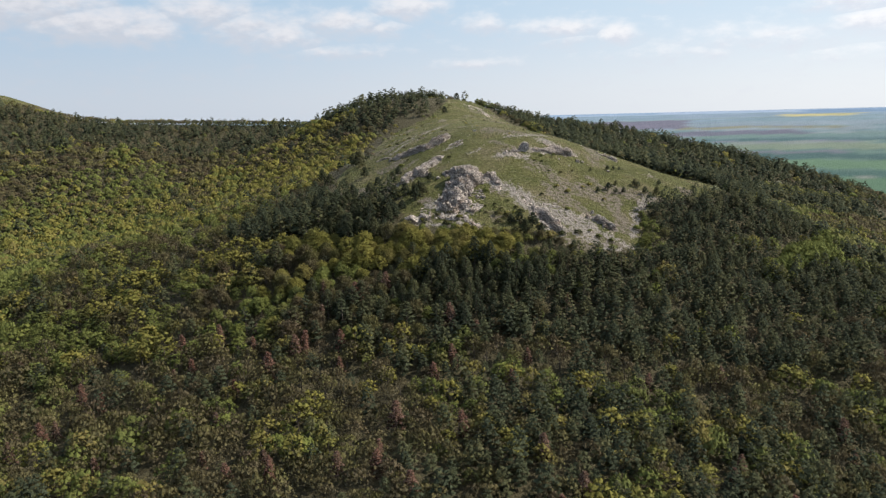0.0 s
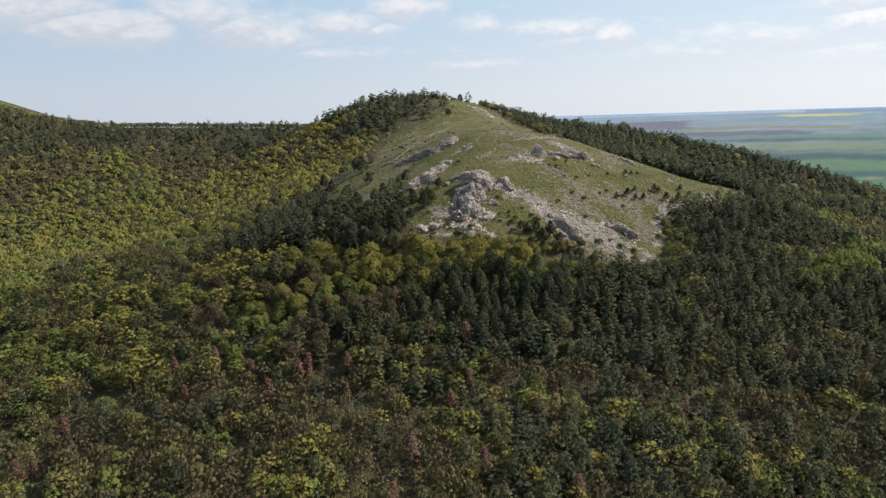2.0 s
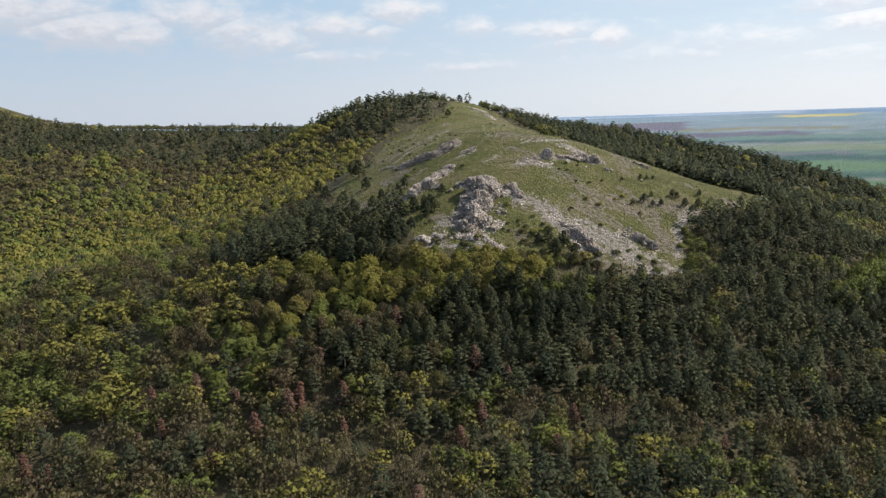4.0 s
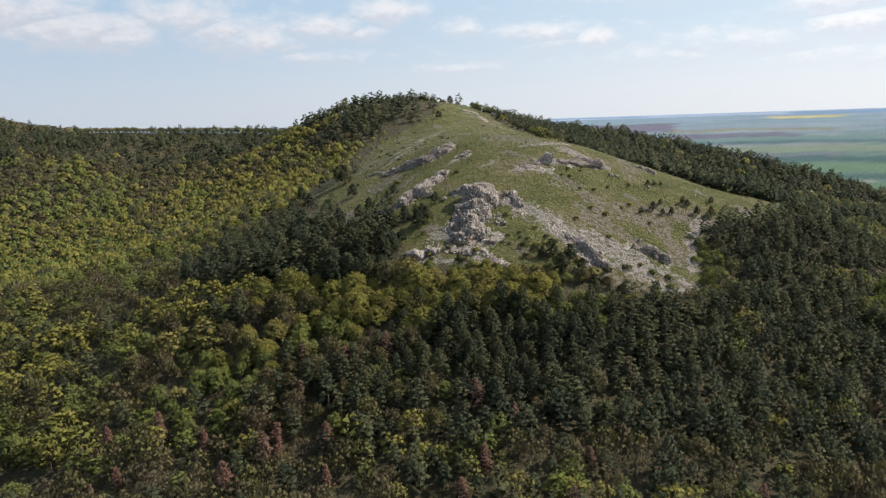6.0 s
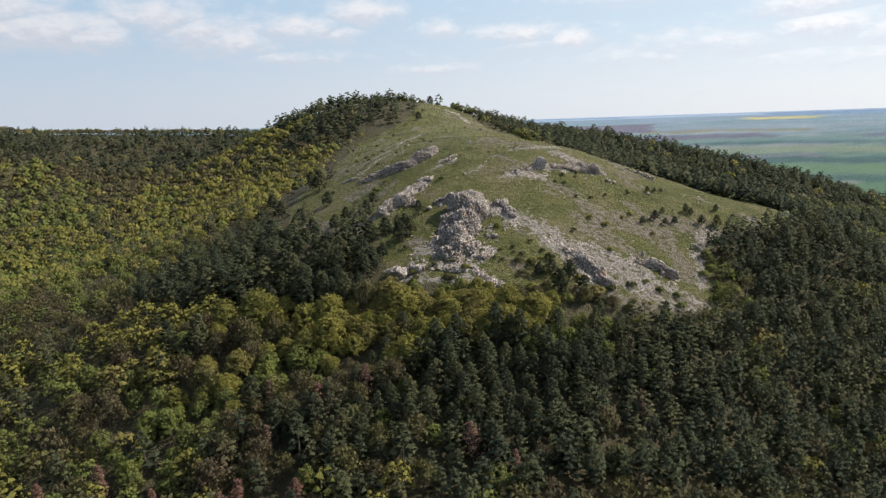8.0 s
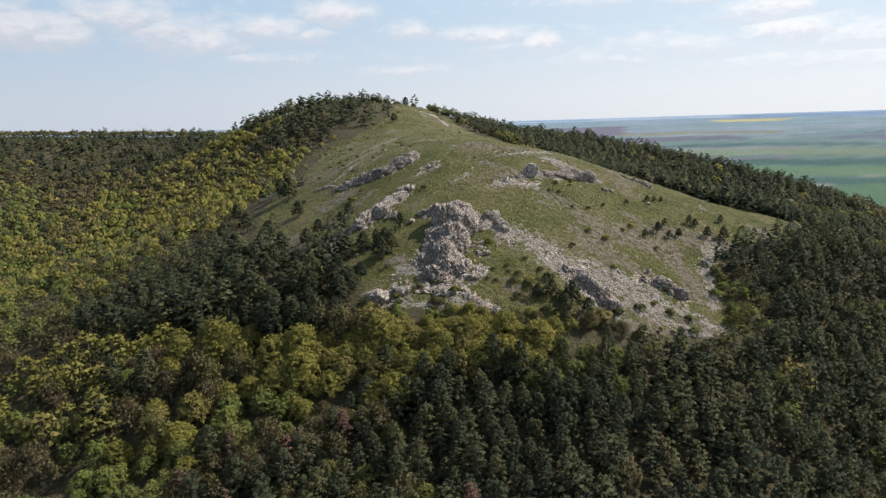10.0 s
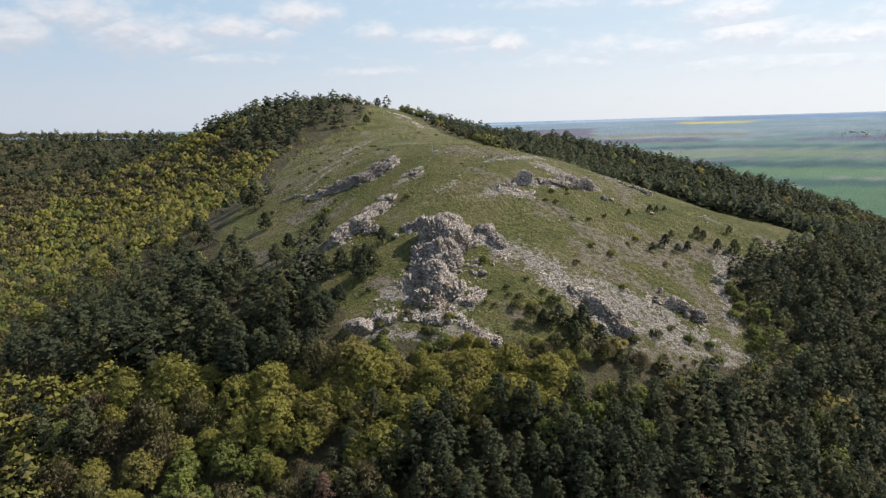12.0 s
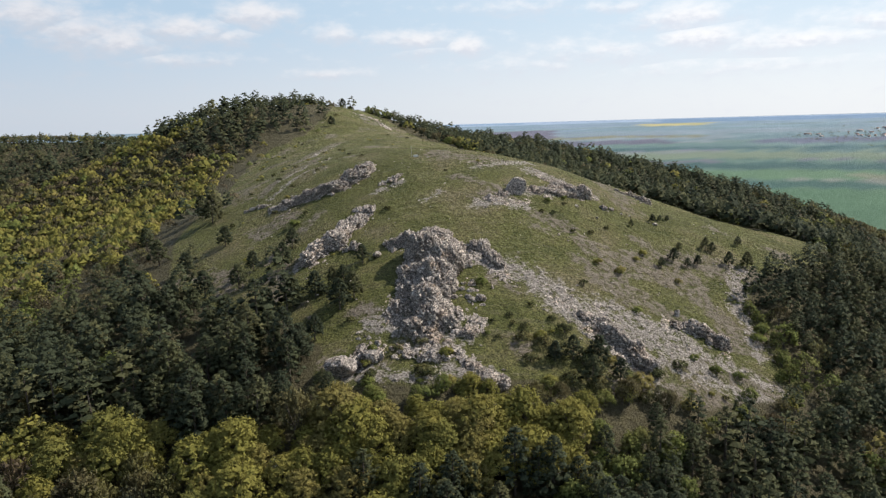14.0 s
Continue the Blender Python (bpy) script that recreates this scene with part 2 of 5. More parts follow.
lay.inputs["Scale"].default_value = (0.05, 0.55, 0.3)
nt.links.new(geo.outputs["Position"], lay.inputs["Vector"])
streak = texture_noise(nt, 1.0, 5, 0.6, 0.4, lay.outputs[0])
grass = mix_color(nt, arith(nt, "MULTIPLY", remap(nt, streak, 0.52, 0.68), 0.4), grass, (0.175, 0.150, 0.105))
grass = mix_color(nt, remap(nt, n2, 0.35, 0.7), mix_color(nt, 1.0, grass, (0.72, 0.78, 0.68), "MULTIPLY"), grass)
grass = mix_color(nt, 1.0, grass, color_ramp(nt, n3, [(0.36, (0.28, 0.30, 0.26)), (0.64, (1.72, 1.64, 1.56))]), "MULTIPLY")
soil = color_ramp(nt, n2, [(0.3, (0.115, 0.094, 0.068)), (0.7, (0.23, 0.190, 0.148))])
soil = mix_color(nt, 1.0, soil, color_ramp(nt, n3, [(0.3, (0.7, 0.7, 0.7)), (0.7, (1.25, 1.25, 1.25))]), "MULTIPLY")
scree = color_ramp(nt, n3, [(0.34, (0.075, 0.062, 0.050)), (0.48, (0.225, 0.194, 0.166)), (0.66, (0.52, 0.465, 0.415))])
litter = color_ramp(nt, n2, [(0.3, (0.065, 0.054, 0.032)), (0.7, (0.105, 0.092, 0.045))])
edge = arith(nt, "ADD", arith(nt, "MULTIPLY", arith(nt, "SUBTRACT", n2, 0.5), 2.0), arith(nt, "MULTIPLY", arith(nt, "SUBTRACT", n3, 0.5), 0.7))
c = mix_color(nt, remap(nt, arith(nt, "ADD", rgb.outputs[1], edge), 0.35, 0.75), grass, soil)
c = mix_color(nt, remap(nt, arith(nt, "ADD", rgb.outputs[0], edge), 0.38, 0.7), c, scree)
c = mix_color(nt, remap(nt, rgb.outputs[2], 0.3, 0.7), c, litter)
hazy_crop = attribute(nt, "hazy_crop")
hazy_farm = mix_color(nt, 1.0, hazy_crop.outputs["Color"], color_ramp(nt, texture_noise(nt, 0.006, 4), [(0.3, (0.85, 0.88, 0.88)), (0.7, (1.12, 1.1, 1.1))]), "MULTIPLY")
c = mix_color(nt, hazy_crop.outputs["Alpha"], c, hazy_farm)
nt.links.new(c, p.inputs["Base Color"])
bump(nt, p, arith(nt, "ADD", arith(nt, "MULTIPLY", n3, 0.6), arith(nt, "MULTIPLY", n2, 1.6)), 1.0, 1.3)

TUFT = foliage("grass_tufts", [(0.0, (0.074, 0.080, 0.028)), (0.5, (0.105, 0.104, 0.040)), (1.0, (0.140, 0.122, 0.058))], 0.2)
PLASTER, nt, p = material("pale_plaster", 0.85)
nt.links.new(color_ramp(nt, texture_noise(nt, 0.6), [(0.3, (0.62, 0.6, 0.56)), (0.7, (0.78, 0.77, 0.74))]), p.inputs["Base Color"])
TILE, nt, p = material("roof_tile", 0.85)
nt.links.new(color_ramp(nt, texture_noise(nt, 0.8), [(0.3, (0.26, 0.15, 0.11)), (0.7, (0.38, 0.24, 0.19))]), p.inputs["Base Color"])
STEEL, nt, p = material("galvanised_steel", 0.45)
p.inputs["Base Color"].default_value, p.inputs["Metallic"].default_value = (0.5, 0.5, 0.5, 1), 1.0

# ---- the lie of the land ----


def lattice(ix, iy, seed):
    h = (ix.astype(np.int64) * 374761393 + iy.astype(np.int64) * 668265263 + seed * 1442695041) & 0xFFFFFFFF
    h = ((h ^ (h >> 13)) * 1274126177) & 0xFFFFFFFF
    return ((h ^ (h >> 16)) & 0xFFFF) / 65535.0


def vnoise(x, y, seed=0):
    """Smooth noise from 0 to 1 with cells one unit wide."""
    x, y = np.asarray(x, float), np.asarray(y, float)
    ix, iy = np.floor(x), np.floor(y)
    fx, fy = x - ix, y - iy
    fx, fy = fx * fx * (3 - 2 * fx), fy * fy * (3 - 2 * fy)
    a, b = lattice(ix, iy, seed), lattice(ix + 1, iy, seed)
    c, d = lattice(ix, iy + 1, seed), lattice(ix + 1, iy + 1, seed)
    return (a * (1 - fx) + b * fx) * (1 - fy) + (c * (1 - fx) + d * fx) * fy


def fbm(x, y, size, octaves=4, seed=0):
    total, amp, norm = 0.0, 1.0, 0.0
    for o in range(octaves):
        total = total + amp * vnoise(np.asarray(x) / size, np.asarray(y) / size, seed + o)
        norm, amp, size = norm + amp, amp * 0.5, size * 0.5
    return total / norm


def smooth(lo, hi, v):
    t = np.clip((np.asarray(v, float) - lo) / (hi - lo), 0, 1)
    return t * t * (3 - 2 * t)


# rounded hills and hollows: x, y, height, radius
MOUNTAIN = [
    (10, 740, 162.1, 260), (-640, 480, 42.0, 260), (-900, 1130, -2.6, 260), (-510, -40, 24.8, 260),
    (400, 1390, -3.8, 260), (-900, 870, 105.3, 260), (-640, 1130, 29.8, 260),
]
HILLS = [
    (-600, 975, -1.1, 150), (0, 300, 3.5, 150), (-300, 975, 82.1, 150), (-225, 675, -63.7, 150),
    (-825, 975, -30.2, 150), (450, 900, 40.6, 150), (-75, 150, 25.5, 150), (-300, 0, -0.3, 150),
    (225, 675, -35.9, 150), (225, 525, 20.3, 150), (225, 225, 5.5, 150), (225, 975, 6.7, 150),
    (-375, 375, -7.9, 150), (600, 1050, -14.2, 150), (300, 0, 7.1, 150), (525, 525, -2.0, 150),
    (600, 750, -16.4, 150), (-675, 1050, 107.3, 150),
]
SPURS = [
    (-290, 905, -8.5, 85),
    (24, 456, 43.6, 85), (-396, 792, 22.1, 85), (66, 624, 17.5, 85), (-102, 540, -0.4, 85),
    (-270, 834, -13.0, 85), (-186, 414, 19.4, 85), (150, 540, -18.1, 85), (66, 750, -12.4, 85),
    (-144, 246, -14.1, 85), (-18, 876, 31.7, 85), (-480, 960, 5.3, 85), (-144, 876, -11.7, 85),
    (234, 876, 17.3, 85), (402, 750, 10.5, 85), (-228, 666, 16.9, 85),
]
KNOLLS = [
    (125, 325, 2.5, 50), (-50, 425, -9.2, 50), (-100, 800, 11.9, 50), (175, 425, 20.3, 50),
    (-25, 350, 4.7, 50), (100, 550, -10.3, 50), (125, 250, -9.0, 50), (100, 400, -7.3, 50),
    (-225, 900, 6.5, 50), (100, 475, 9.5, 50), (25, 375, 7.3, 50), (-100, 325, 6.6, 50),
    (-150, 775, 10.8, 50), (0, 775, 5.2, 50),
    (-645, 1000, 13.0, 45), (-125, 840, 4.0, 40),
]


def land(x, y):
    """The smooth lie of the land."""
    x, y = np.asarray(x, float), np.asarray(y, float)
    z = np.zeros(np.broadcast(x, y).shape)
    for hx, hy, hz, hr in MOUNTAIN + HILLS + SPURS + KNOLLS:
        z = z + hz * np.exp(-((x - hx) ** 2 + (y - hy) ** 2) / (2 * hr * hr))
    r = np.hypot(x, y)
    return z + 131.0 * smooth(1500, 4400, r) + 9.0 * (fbm(x, y, 900, 2, 40) - 0.5) * smooth(1800, 3000, r) * (1 - smooth(4000, 4400, r))


# the open, grazed back of the hill, from its toe to the summit
OPEN = [(-24, 350), (-22, 362), (-28, 374), (-48, 397), (-64, 425), (-72, 460), (-70, 500), (-62, 590), (-56, 660), (-44, 705), (-18, 722), (0, 775), (10, 835), (34, 862),
        (58, 800), (70, 740), (76, 640), (92, 520), (112, 472), (165, 442), (178, 436), (160, 414), (128, 402), (108, 388), (103, 362), (98, 348),
        (70, 341), (38, 340), (0, 345)]


def open_depth(x, y):
    """How far inside the open ground a place lies, in metres; negative outside."""
    x, y = np.asarray(x, float), np.asarray(y, float)
    inside = np.zeros(x.shape, bool)
    best = np.full(x.shape, 1e9)
    for (ax, ay), (bx, by) in zip(OPEN, OPEN[1:] + OPEN[:1]):
        cross = (ay > y) != (by > y)
        with np.errstate(divide="ignore", invalid="ignore"):
            at = ax + (y - ay) * (bx - ax) / ((by - ay) if by != ay else 1e-9)
        inside ^= cross & (x < at)
        t = np.clip(((x - ax) * (bx - ax) + (y - ay) * (by - ay)) / ((bx - ax) ** 2 + (by - ay) ** 2), 0, 1)
        best = np.minimum(best, np.hypot(x - ax - t * (bx - ax), y - ay - t * (by - ay)))
    return np.where(inside, best, -best)


def along(x, y, lines):
    """1 on the lines given as x0, y0, x1, y1, half width, fading to 0 at their edge."""
    m = np.zeros(np.shape(x))
    x = x + 7 * (fbm(x, y, 9, 3, 13) - 0.5)
    y = y + 7 * (fbm(x, y, 9, 3, 17) - 0.5)
    for ax, ay, bx, by, w in lines:
        t = np.clip(((x - ax) * (bx - ax) + (y - ay) * (by - ay)) / ((bx - ax) ** 2 + (by - ay) ** 2 + 1e-6), 0, 1)
        d = np.hypot(x - ax - t * (bx - ax), y - ay - t * (by - ay))
        m = np.maximum(m, 1 - smooth(0.1 * w, 1.5 * w, d))
    return m


SCREE = [(27, 387, 39, 378, 7), (39, 378, 49, 364, 9), (49, 364, 57, 351, 8), (54, 370, 72, 366, 7), (60, 362, 74, 354, 8), (72, 368, 84, 357, 5), (84, 357, 97, 350, 3), (64, 352, 90, 345, 3),
         (33, 417, 48, 419, 5), (62, 455, 80, 440, 6), (48, 430, 80, 439, 5), (40, 452, 66, 466, 4), (-20, 352, 17, 345, 4), (-8, 366, 12, 358, 6),
         (-26, 407, -3, 427, 4), (-35, 466, -1, 463, 3), (22, 800, 52, 770, 7), (117, 405, 106, 384, 5), (106, 384, 100, 362, 4),
         (-32, 500, -8, 540, 2.2), (-22, 590, 0, 650, 2.5), (-38, 478, -20, 500, 2), (100, 455, 112, 458, 4), (0, 440, 10, 443, 3), (15, 425, 22, 428, 2)]
BARE = [(56, 392, 84, 374, 3), (70, 402, 98, 380, 2.5), (62, 364, 92, 350, 11), (70, 378, 98, 364, 5), (98, 405, 120, 404, 9), (-12, 372, 0, 362, 5),
        (24, 380, 30, 372, 3), (52, 345, 84, 341, 7), (38, 425, 60, 410, 6), (30, 440, 44, 430, 5), (86, 412, 98, 402, 4), (-20, 356, -8, 350, 6), (-40, 490, -12, 560, 5), (-28, 580, -2, 660, 6), (-36, 420, -20, 440, 4)]


# overgrown clearings, x0, y0, x1, y1, half width
LANES = [(166, 342, 216, 385, 5), (216, 385, 268, 434, 6), (104, 352, 110, 384, 5), (265, 545, 290, 575, 12), (318, 684, 415, 688, 10), (318, 606, 330, 612, 9), (153, 431, 158, 432, 4)]


def bumpy(x, y):
    z = land(x, y)
    near = smooth(1500, 1200, np.hypot(x, y - 400))
    return z + near * (2.4 * (fbm(x, y, 28, 3, 5) - 0.5) + 0.7 * (fbm(x, y, 5, 3, 9) - 0.5))


def steps(lo, hi, fine_lo, fine_hi, fine, grow, most):
    v = list(np.arange(fine_lo, fine_hi + 0.01, fine))
    s = fine
    while v[-1] < hi:
        s = min(s * grow, most)
        v.append(min(v[-1] + s, hi))
    s = fine
    while v[0] > lo:
        s = min(s * grow, most)
        v.insert(0, max(v[0] - s, lo))
    return np.array(v)


gx = steps(-3200, 4600, -75, 185, 1.9, 1.055, 90)
gy = steps(-1800, 4950, 328, 500, 1.9, 1.055, 45)
X, Y = np.meshgrid(gx, gy)
Z = bumpy(X, Y)
nx, ny = len(gx), len(gy)
idx = np.arange(nx * ny).reshape(ny, nx)
quads = np.stack([idx[:-1, :-1], idx[:-1, 1:], idx[1:, 1:], idx[1:, :-1]], -1).reshape(-1, 4)


def raw_mesh(name, verts, faces, mats=(), smooth_faces=False):
    """A mesh straight from arrays; faces all have the same number of corners."""
    me = bpy.data.meshes.new(name)
    verts, faces = np.asarray(verts, np.float32), np.asarray(faces, np.int32)
    k = faces.shape[1]
    me.vertices.add(len(verts))
    me.vertices.foreach_set("co", verts.ravel())
    me.loops.add(faces.size)
    me.loops.foreach_set("vertex_index", faces.ravel())
    me.polygons.add(len(faces))
    me.polygons.foreach_set("loop_start", np.arange(0, faces.size, k, dtype=np.int32))
    if smooth_faces:
        me.polygons.foreach_set("use_smooth", np.ones(len(faces), bool))
    for m in mats:
        me.materials.append(m)
    me.update(calc_edges=True)
    return me


ground = new("ground", raw_mesh("ground", np.stack([X.ravel(), Y.ravel(), Z.ravel()], 1), quads, [GROUND], True))
tagged(ground, "grassy limestone hill falling to wooded slopes and farmland", "ground", kind="structure")

fx, fy, fz = X.ravel(), Y.ravel(), Z.ravel()
depth = open_depth(fx, fy)
grassy = smooth(-3, 3, depth + 6 * (fbm(fx, fy, 14, 3, 21) - 0.5))
far_meadow = smooth(80, 50, np.hypot(fx + 655, fy - 1000))
cov = np.zeros((len(fx), 4), np.float32)
cov[:, 0] = along(fx, fy, SCREE) * 0.66
cov[:, 1] = np.maximum(along(fx, fy, BARE) * 0.66, smooth(0.54, 0.72, fbm(fx, fy, 16, 4, 31)) * 0.62)
cov[:, 2] = 1 - np.maximum(np.maximum(grassy, far_meadow), along(fx, fy, LANES))
cov[:, 3] = 1
at = ground.data.attributes.new("cover", "FLOAT_COLOR", "POINT")
at.data.foreach_set("color", cov.ravel())

# farmland: long strips of crops on the plain
CROPS = [(0.085, 0.150, 0.080), (0.060, 0.115, 0.080), (0.120, 0.170, 0.100), (0.165, 0.180, 0.130), (0.120, 0.120, 0.125), (0.095, 0.155, 0.105),
         (0.185, 0.195, 0.150), (0.075, 0.130, 0.095)]
rad, azim = np.hypot(fx, fy), np.degrees(np.arctan2(fx, fy))
wob = rad + 160 * (fbm(azim * 20, rad * 0.1, 160, 3, 3) - 0.5)
row_id = np.floor(wob / 62.0)
col_id = np.floor((azim + 40 * lattice(row_id, row_id * 0, 8)) / (7 + 12 * lattice(row_id, row_id * 0 + 1, 8)))
pick = (lattice(row_id, col_id, 77) * len(CROPS)).astype(int) % len(CROPS)
hazy_crop = np.ones((len(fx), 4), np.float32)
hazy_crop[:, :3] = np.array(CROPS)[pick]
# aerial haze painted into the crops: paler and bluer with distance
hazy_crop[:, :3] += smooth(1900, 3800, rad)[:, None] * (np.array((0.215, 0.29, 0.325)) - hazy_crop[:, :3]) * 0.75
# the larger fields and dark bands: distance from, to, bearing from, to, haze-tinted colour
HAZY_FIELDS = [(1000, 1720, 0, 60, 0.074, 0.142, 0.072), (1740, 1860, 0, 60, 0.046, 0.100, 0.075), (1900, 2080, 0, 60, 0.095, 0.165, 0.085), (2100, 2240, 12, 60, 0.048, 0.100, 0.085),
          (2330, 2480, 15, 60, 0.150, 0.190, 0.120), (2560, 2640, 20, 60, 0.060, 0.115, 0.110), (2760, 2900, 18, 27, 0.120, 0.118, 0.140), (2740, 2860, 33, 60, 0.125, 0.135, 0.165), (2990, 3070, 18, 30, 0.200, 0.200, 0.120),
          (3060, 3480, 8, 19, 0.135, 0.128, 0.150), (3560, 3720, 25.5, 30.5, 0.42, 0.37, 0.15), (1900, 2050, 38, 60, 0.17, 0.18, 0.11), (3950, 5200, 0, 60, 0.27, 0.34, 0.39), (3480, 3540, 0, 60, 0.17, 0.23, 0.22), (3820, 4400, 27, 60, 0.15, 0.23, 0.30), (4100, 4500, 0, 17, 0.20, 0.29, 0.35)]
for r0, r1, a0, a1, cr, cg, cb in HAZY_FIELDS:
    hazy_crop[(wob > r0) & (wob < r1) & (azim > a0) & (azim < a1), :3] = (cr, cg, cb)
low = smooth(24, 12, fz) * (np.hypot(fx, fy - 500) > 350)
# blue raised over the whole plain
hazy_crop[:, 2] *= 1.14
hazy_crop[:, 3] = np.maximum(low, smooth(1250, 1450, np.hypot(fx, fy - 500)))
at = ground.data.attributes.new("hazy_crop", "FLOAT_COLOR", "POINT")
at.data.foreach_set("color", hazy_crop.ravel())

# ---- helpers for things ----


def part(name, me, parent, label=""):
    ob = new(name, me)
    ob.parent = parent
    return tagged(ob, label)


def thing(name, place, label, category, group="", turn=0.0, size=1.0):
    ob = new(name)
    ob.matrix_basis = Matrix.LocRotScale(place, Euler((0, 0, turn)), (size, size, size))
    ob.empty_display_size = 0.5
    return tagged(ob, label, category, group)


def ground_z(x, y):
    return float(bumpy(np.array([x]), np.array([y]))[0])


# ---- trees ----


def leaf_faces(centres, outward, size, rng, long=1.0, flat=0.55, rise=1.0, wide=0.42, swell=None, rough=0.3):
    """One narrow three-cornered leaf spray at every centre, lying in the crown's skin; the fourth row is the crown's own slope there."""
    n = len(centres)
    nrm = outward / (np.linalg.norm(outward, axis=1)[:, None] + 1e-9) + flat * rng.normal(size=(n, 3))
    nrm /= np.linalg.norm(nrm, axis=1)[:, None] + 1e-9
    ref = np.array([0, 0, rise]) + 0.75 * rng.normal(size=(n, 3))
    a = ref - (ref * nrm).sum(1)[:, None] * nrm
    a /= np.linalg.norm(a, axis=1)[:, None] + 1e-9
    b = np.cross(nrm, a)
    s = size * rng.uniform(0.55, 1.4, (n, 1)) * (1.0 if swell is None else swell)
    soft = 0.7 * outward / (np.linalg.norm(outward, axis=1)[:, None] + 1e-9) + rough * rng.normal(size=(n, 3)) + np.array([0, 0, 0.45])
    return np.stack([centres + a * s * 1.1 * long, centres - 0.7 * a * s + wide * b * s, centres - 0.7 * a * s - wide * b * s, soft], 1)


EIGHT = np.array([(0, 2, 4), (2, 1, 4), (1, 3, 4), (3, 0, 4), (2, 0, 5), (1, 2, 5), (3, 1, 5), (0, 3, 5)])
AXES = np.array([(1, 0, 0), (-1, 0, 0), (0, 1, 0), (0, -1, 0), (0, 0, 1), (0, 0, -1)], float)


def hearts(clumps, heart, rng, squash, k=0.66, hood=False):
    """The dense inside of every clump: a small uneven lump of eight faces, or for trees far off its upper four alone, drawn down."""
    spin = rng.uniform(0, 2 * math.pi, len(clumps))
    c, s = np.cos(spin)[:, None], np.sin(spin)[:, None]
    v = AXES[None] + rng.normal(0, 0.18, (len(clumps), 6, 3))
    v = np.stack([v[..., 0] * c - v[..., 1] * s, v[..., 0] * s + v[..., 1] * c, v[..., 2]], -1)
    if hood:
        v[:, :4, 2] -= 0.3
    tri = (clumps[:, None, :3] + v * clumps[:, None, 3:] * k * np.array([1, 1, squash]))[:, EIGHT[:4] if hood else EIGHT].reshape(-1, 3, 3)
    nrm = np.cross(tri[:, 1] - tri[:, 0], tri[:, 2] - tri[:, 0])
    nrm /= np.linalg.norm(nrm, axis=1)[:, None] + 1e-9
    out = tri.mean(1) - heart
    out /= np.linalg.norm(out, axis=1)[:, None] + 1e-9
    return np.concatenate([tri, (0.1 * nrm + 0.6 * out + np.array([0, 0, 0.5]))[:, None]], 1)


def clump_faces(clumps, per, size, rng, squash=0.7, flat=0.3, rise=1.0, dense=0.55):
    """Rounded clumps given as x, y, z, radius: a dense heart with fine sprays standing off its skin."""
    clumps = np.asarray(clumps, float)
    way = rng.normal(size=(len(clumps), per, 3))
    way /= np.linalg.norm(way, axis=2)[:, :, None]
    skin = rng.uniform(0.75, 1.12, (len(clumps), per, 1))
    pos = (clumps[:, None, :3] + way * clumps[:, None, 3:] * skin * np.array([1, 1, squash])).reshape(-1, 3)
    heart = clumps[:, :3].mean(0) * np.array([1, 1, 0.8])
    out = pos - heart
    out /= np.linalg.norm(out, axis=1)[:, None] + 1e-9
    sprays = leaf_faces(pos, 0.6 * way.reshape(-1, 3) + 0.7 * out + np.array([0, 0, 0.25]), size, rng, flat=flat, rise=rise, wide=0.5, rough=0.22)
    return np.concatenate([hearts(clumps, heart, rng, squash, dense if per > 7 else min(0.9, dense + 0.36), per <= 10), sprays])


def pole(points, radii, sides=5):
    """A tapered limb through the points, as three-cornered faces."""
    rings = []
    for (px, py, pz), r in zip(points, radii):
        k = np.arange(sides) * 2 * math.pi / sides
        rings.append(np.stack([px + r * np.cos(k), py + r * np.sin(k), np.full(sides, pz)], 1))
    out = []
    for lo, hi in zip(rings, rings[1:]):
        for i in range(sides):
            j = (i + 1) % sides
            out += [(lo[i], lo[j], hi[j]), (lo[i], hi[j], hi[i])]
    return np.array(out)


def pine_shape(rng, n, per, leaf, h=9.5, wide=2.5):
    """A black pine: tapered stem, whorls of limbs that carry flat fans of needles, a narrow rounded top."""
    lean = rng.normal(0, 0.22, 2)
    stem = [pole([(0, 0, -0.6), (lean[0] * 0.4, lean[1] * 0.4, h * 0.5), (lean[0], lean[1], h * 0.96)], [0.2, 0.13, 0.03], 5)]
    clumps = []
    bare = rng.uniform(0.08, 0.2)
    fine = math.sqrt(34.0 / n)
    for i in range(n):
        f = (i + rng.uniform(0, 0.8)) / n
        z = h * (bare + (1 - bare) * f ** 0.88)
        tier = 0.84 + 0.16 * math.cos(f * h * 4.2)
        reach = wide * (1 - f) ** 0.58 * tier * rng.uniform(0.5, 1.05) + 0.08
        k = i * 2.399 + rng.uniform(-0.5, 0.5)
        x, y = reach * math.cos(k) + lean[0] * f, reach * math.sin(k) + lean[1] * f
        clumps.append((x, y, z + 0.12 * reach, fine * (0.48 + 0.68 * (1 - f) * rng.uniform(0.6, 1.2))))
        if n > 30 and i % 4 == 0:
            stem.append(pole([(lean[0] * f, lean[1] * f, z - 0.3), (x * 0.9, y * 0.9, z)], [0.06, 0.02], 3))
    crown = clump_faces(clumps, per, leaf, rng, 0.62, 0.4, 0.6, 0.74)
    return np.concatenate(stem), crown


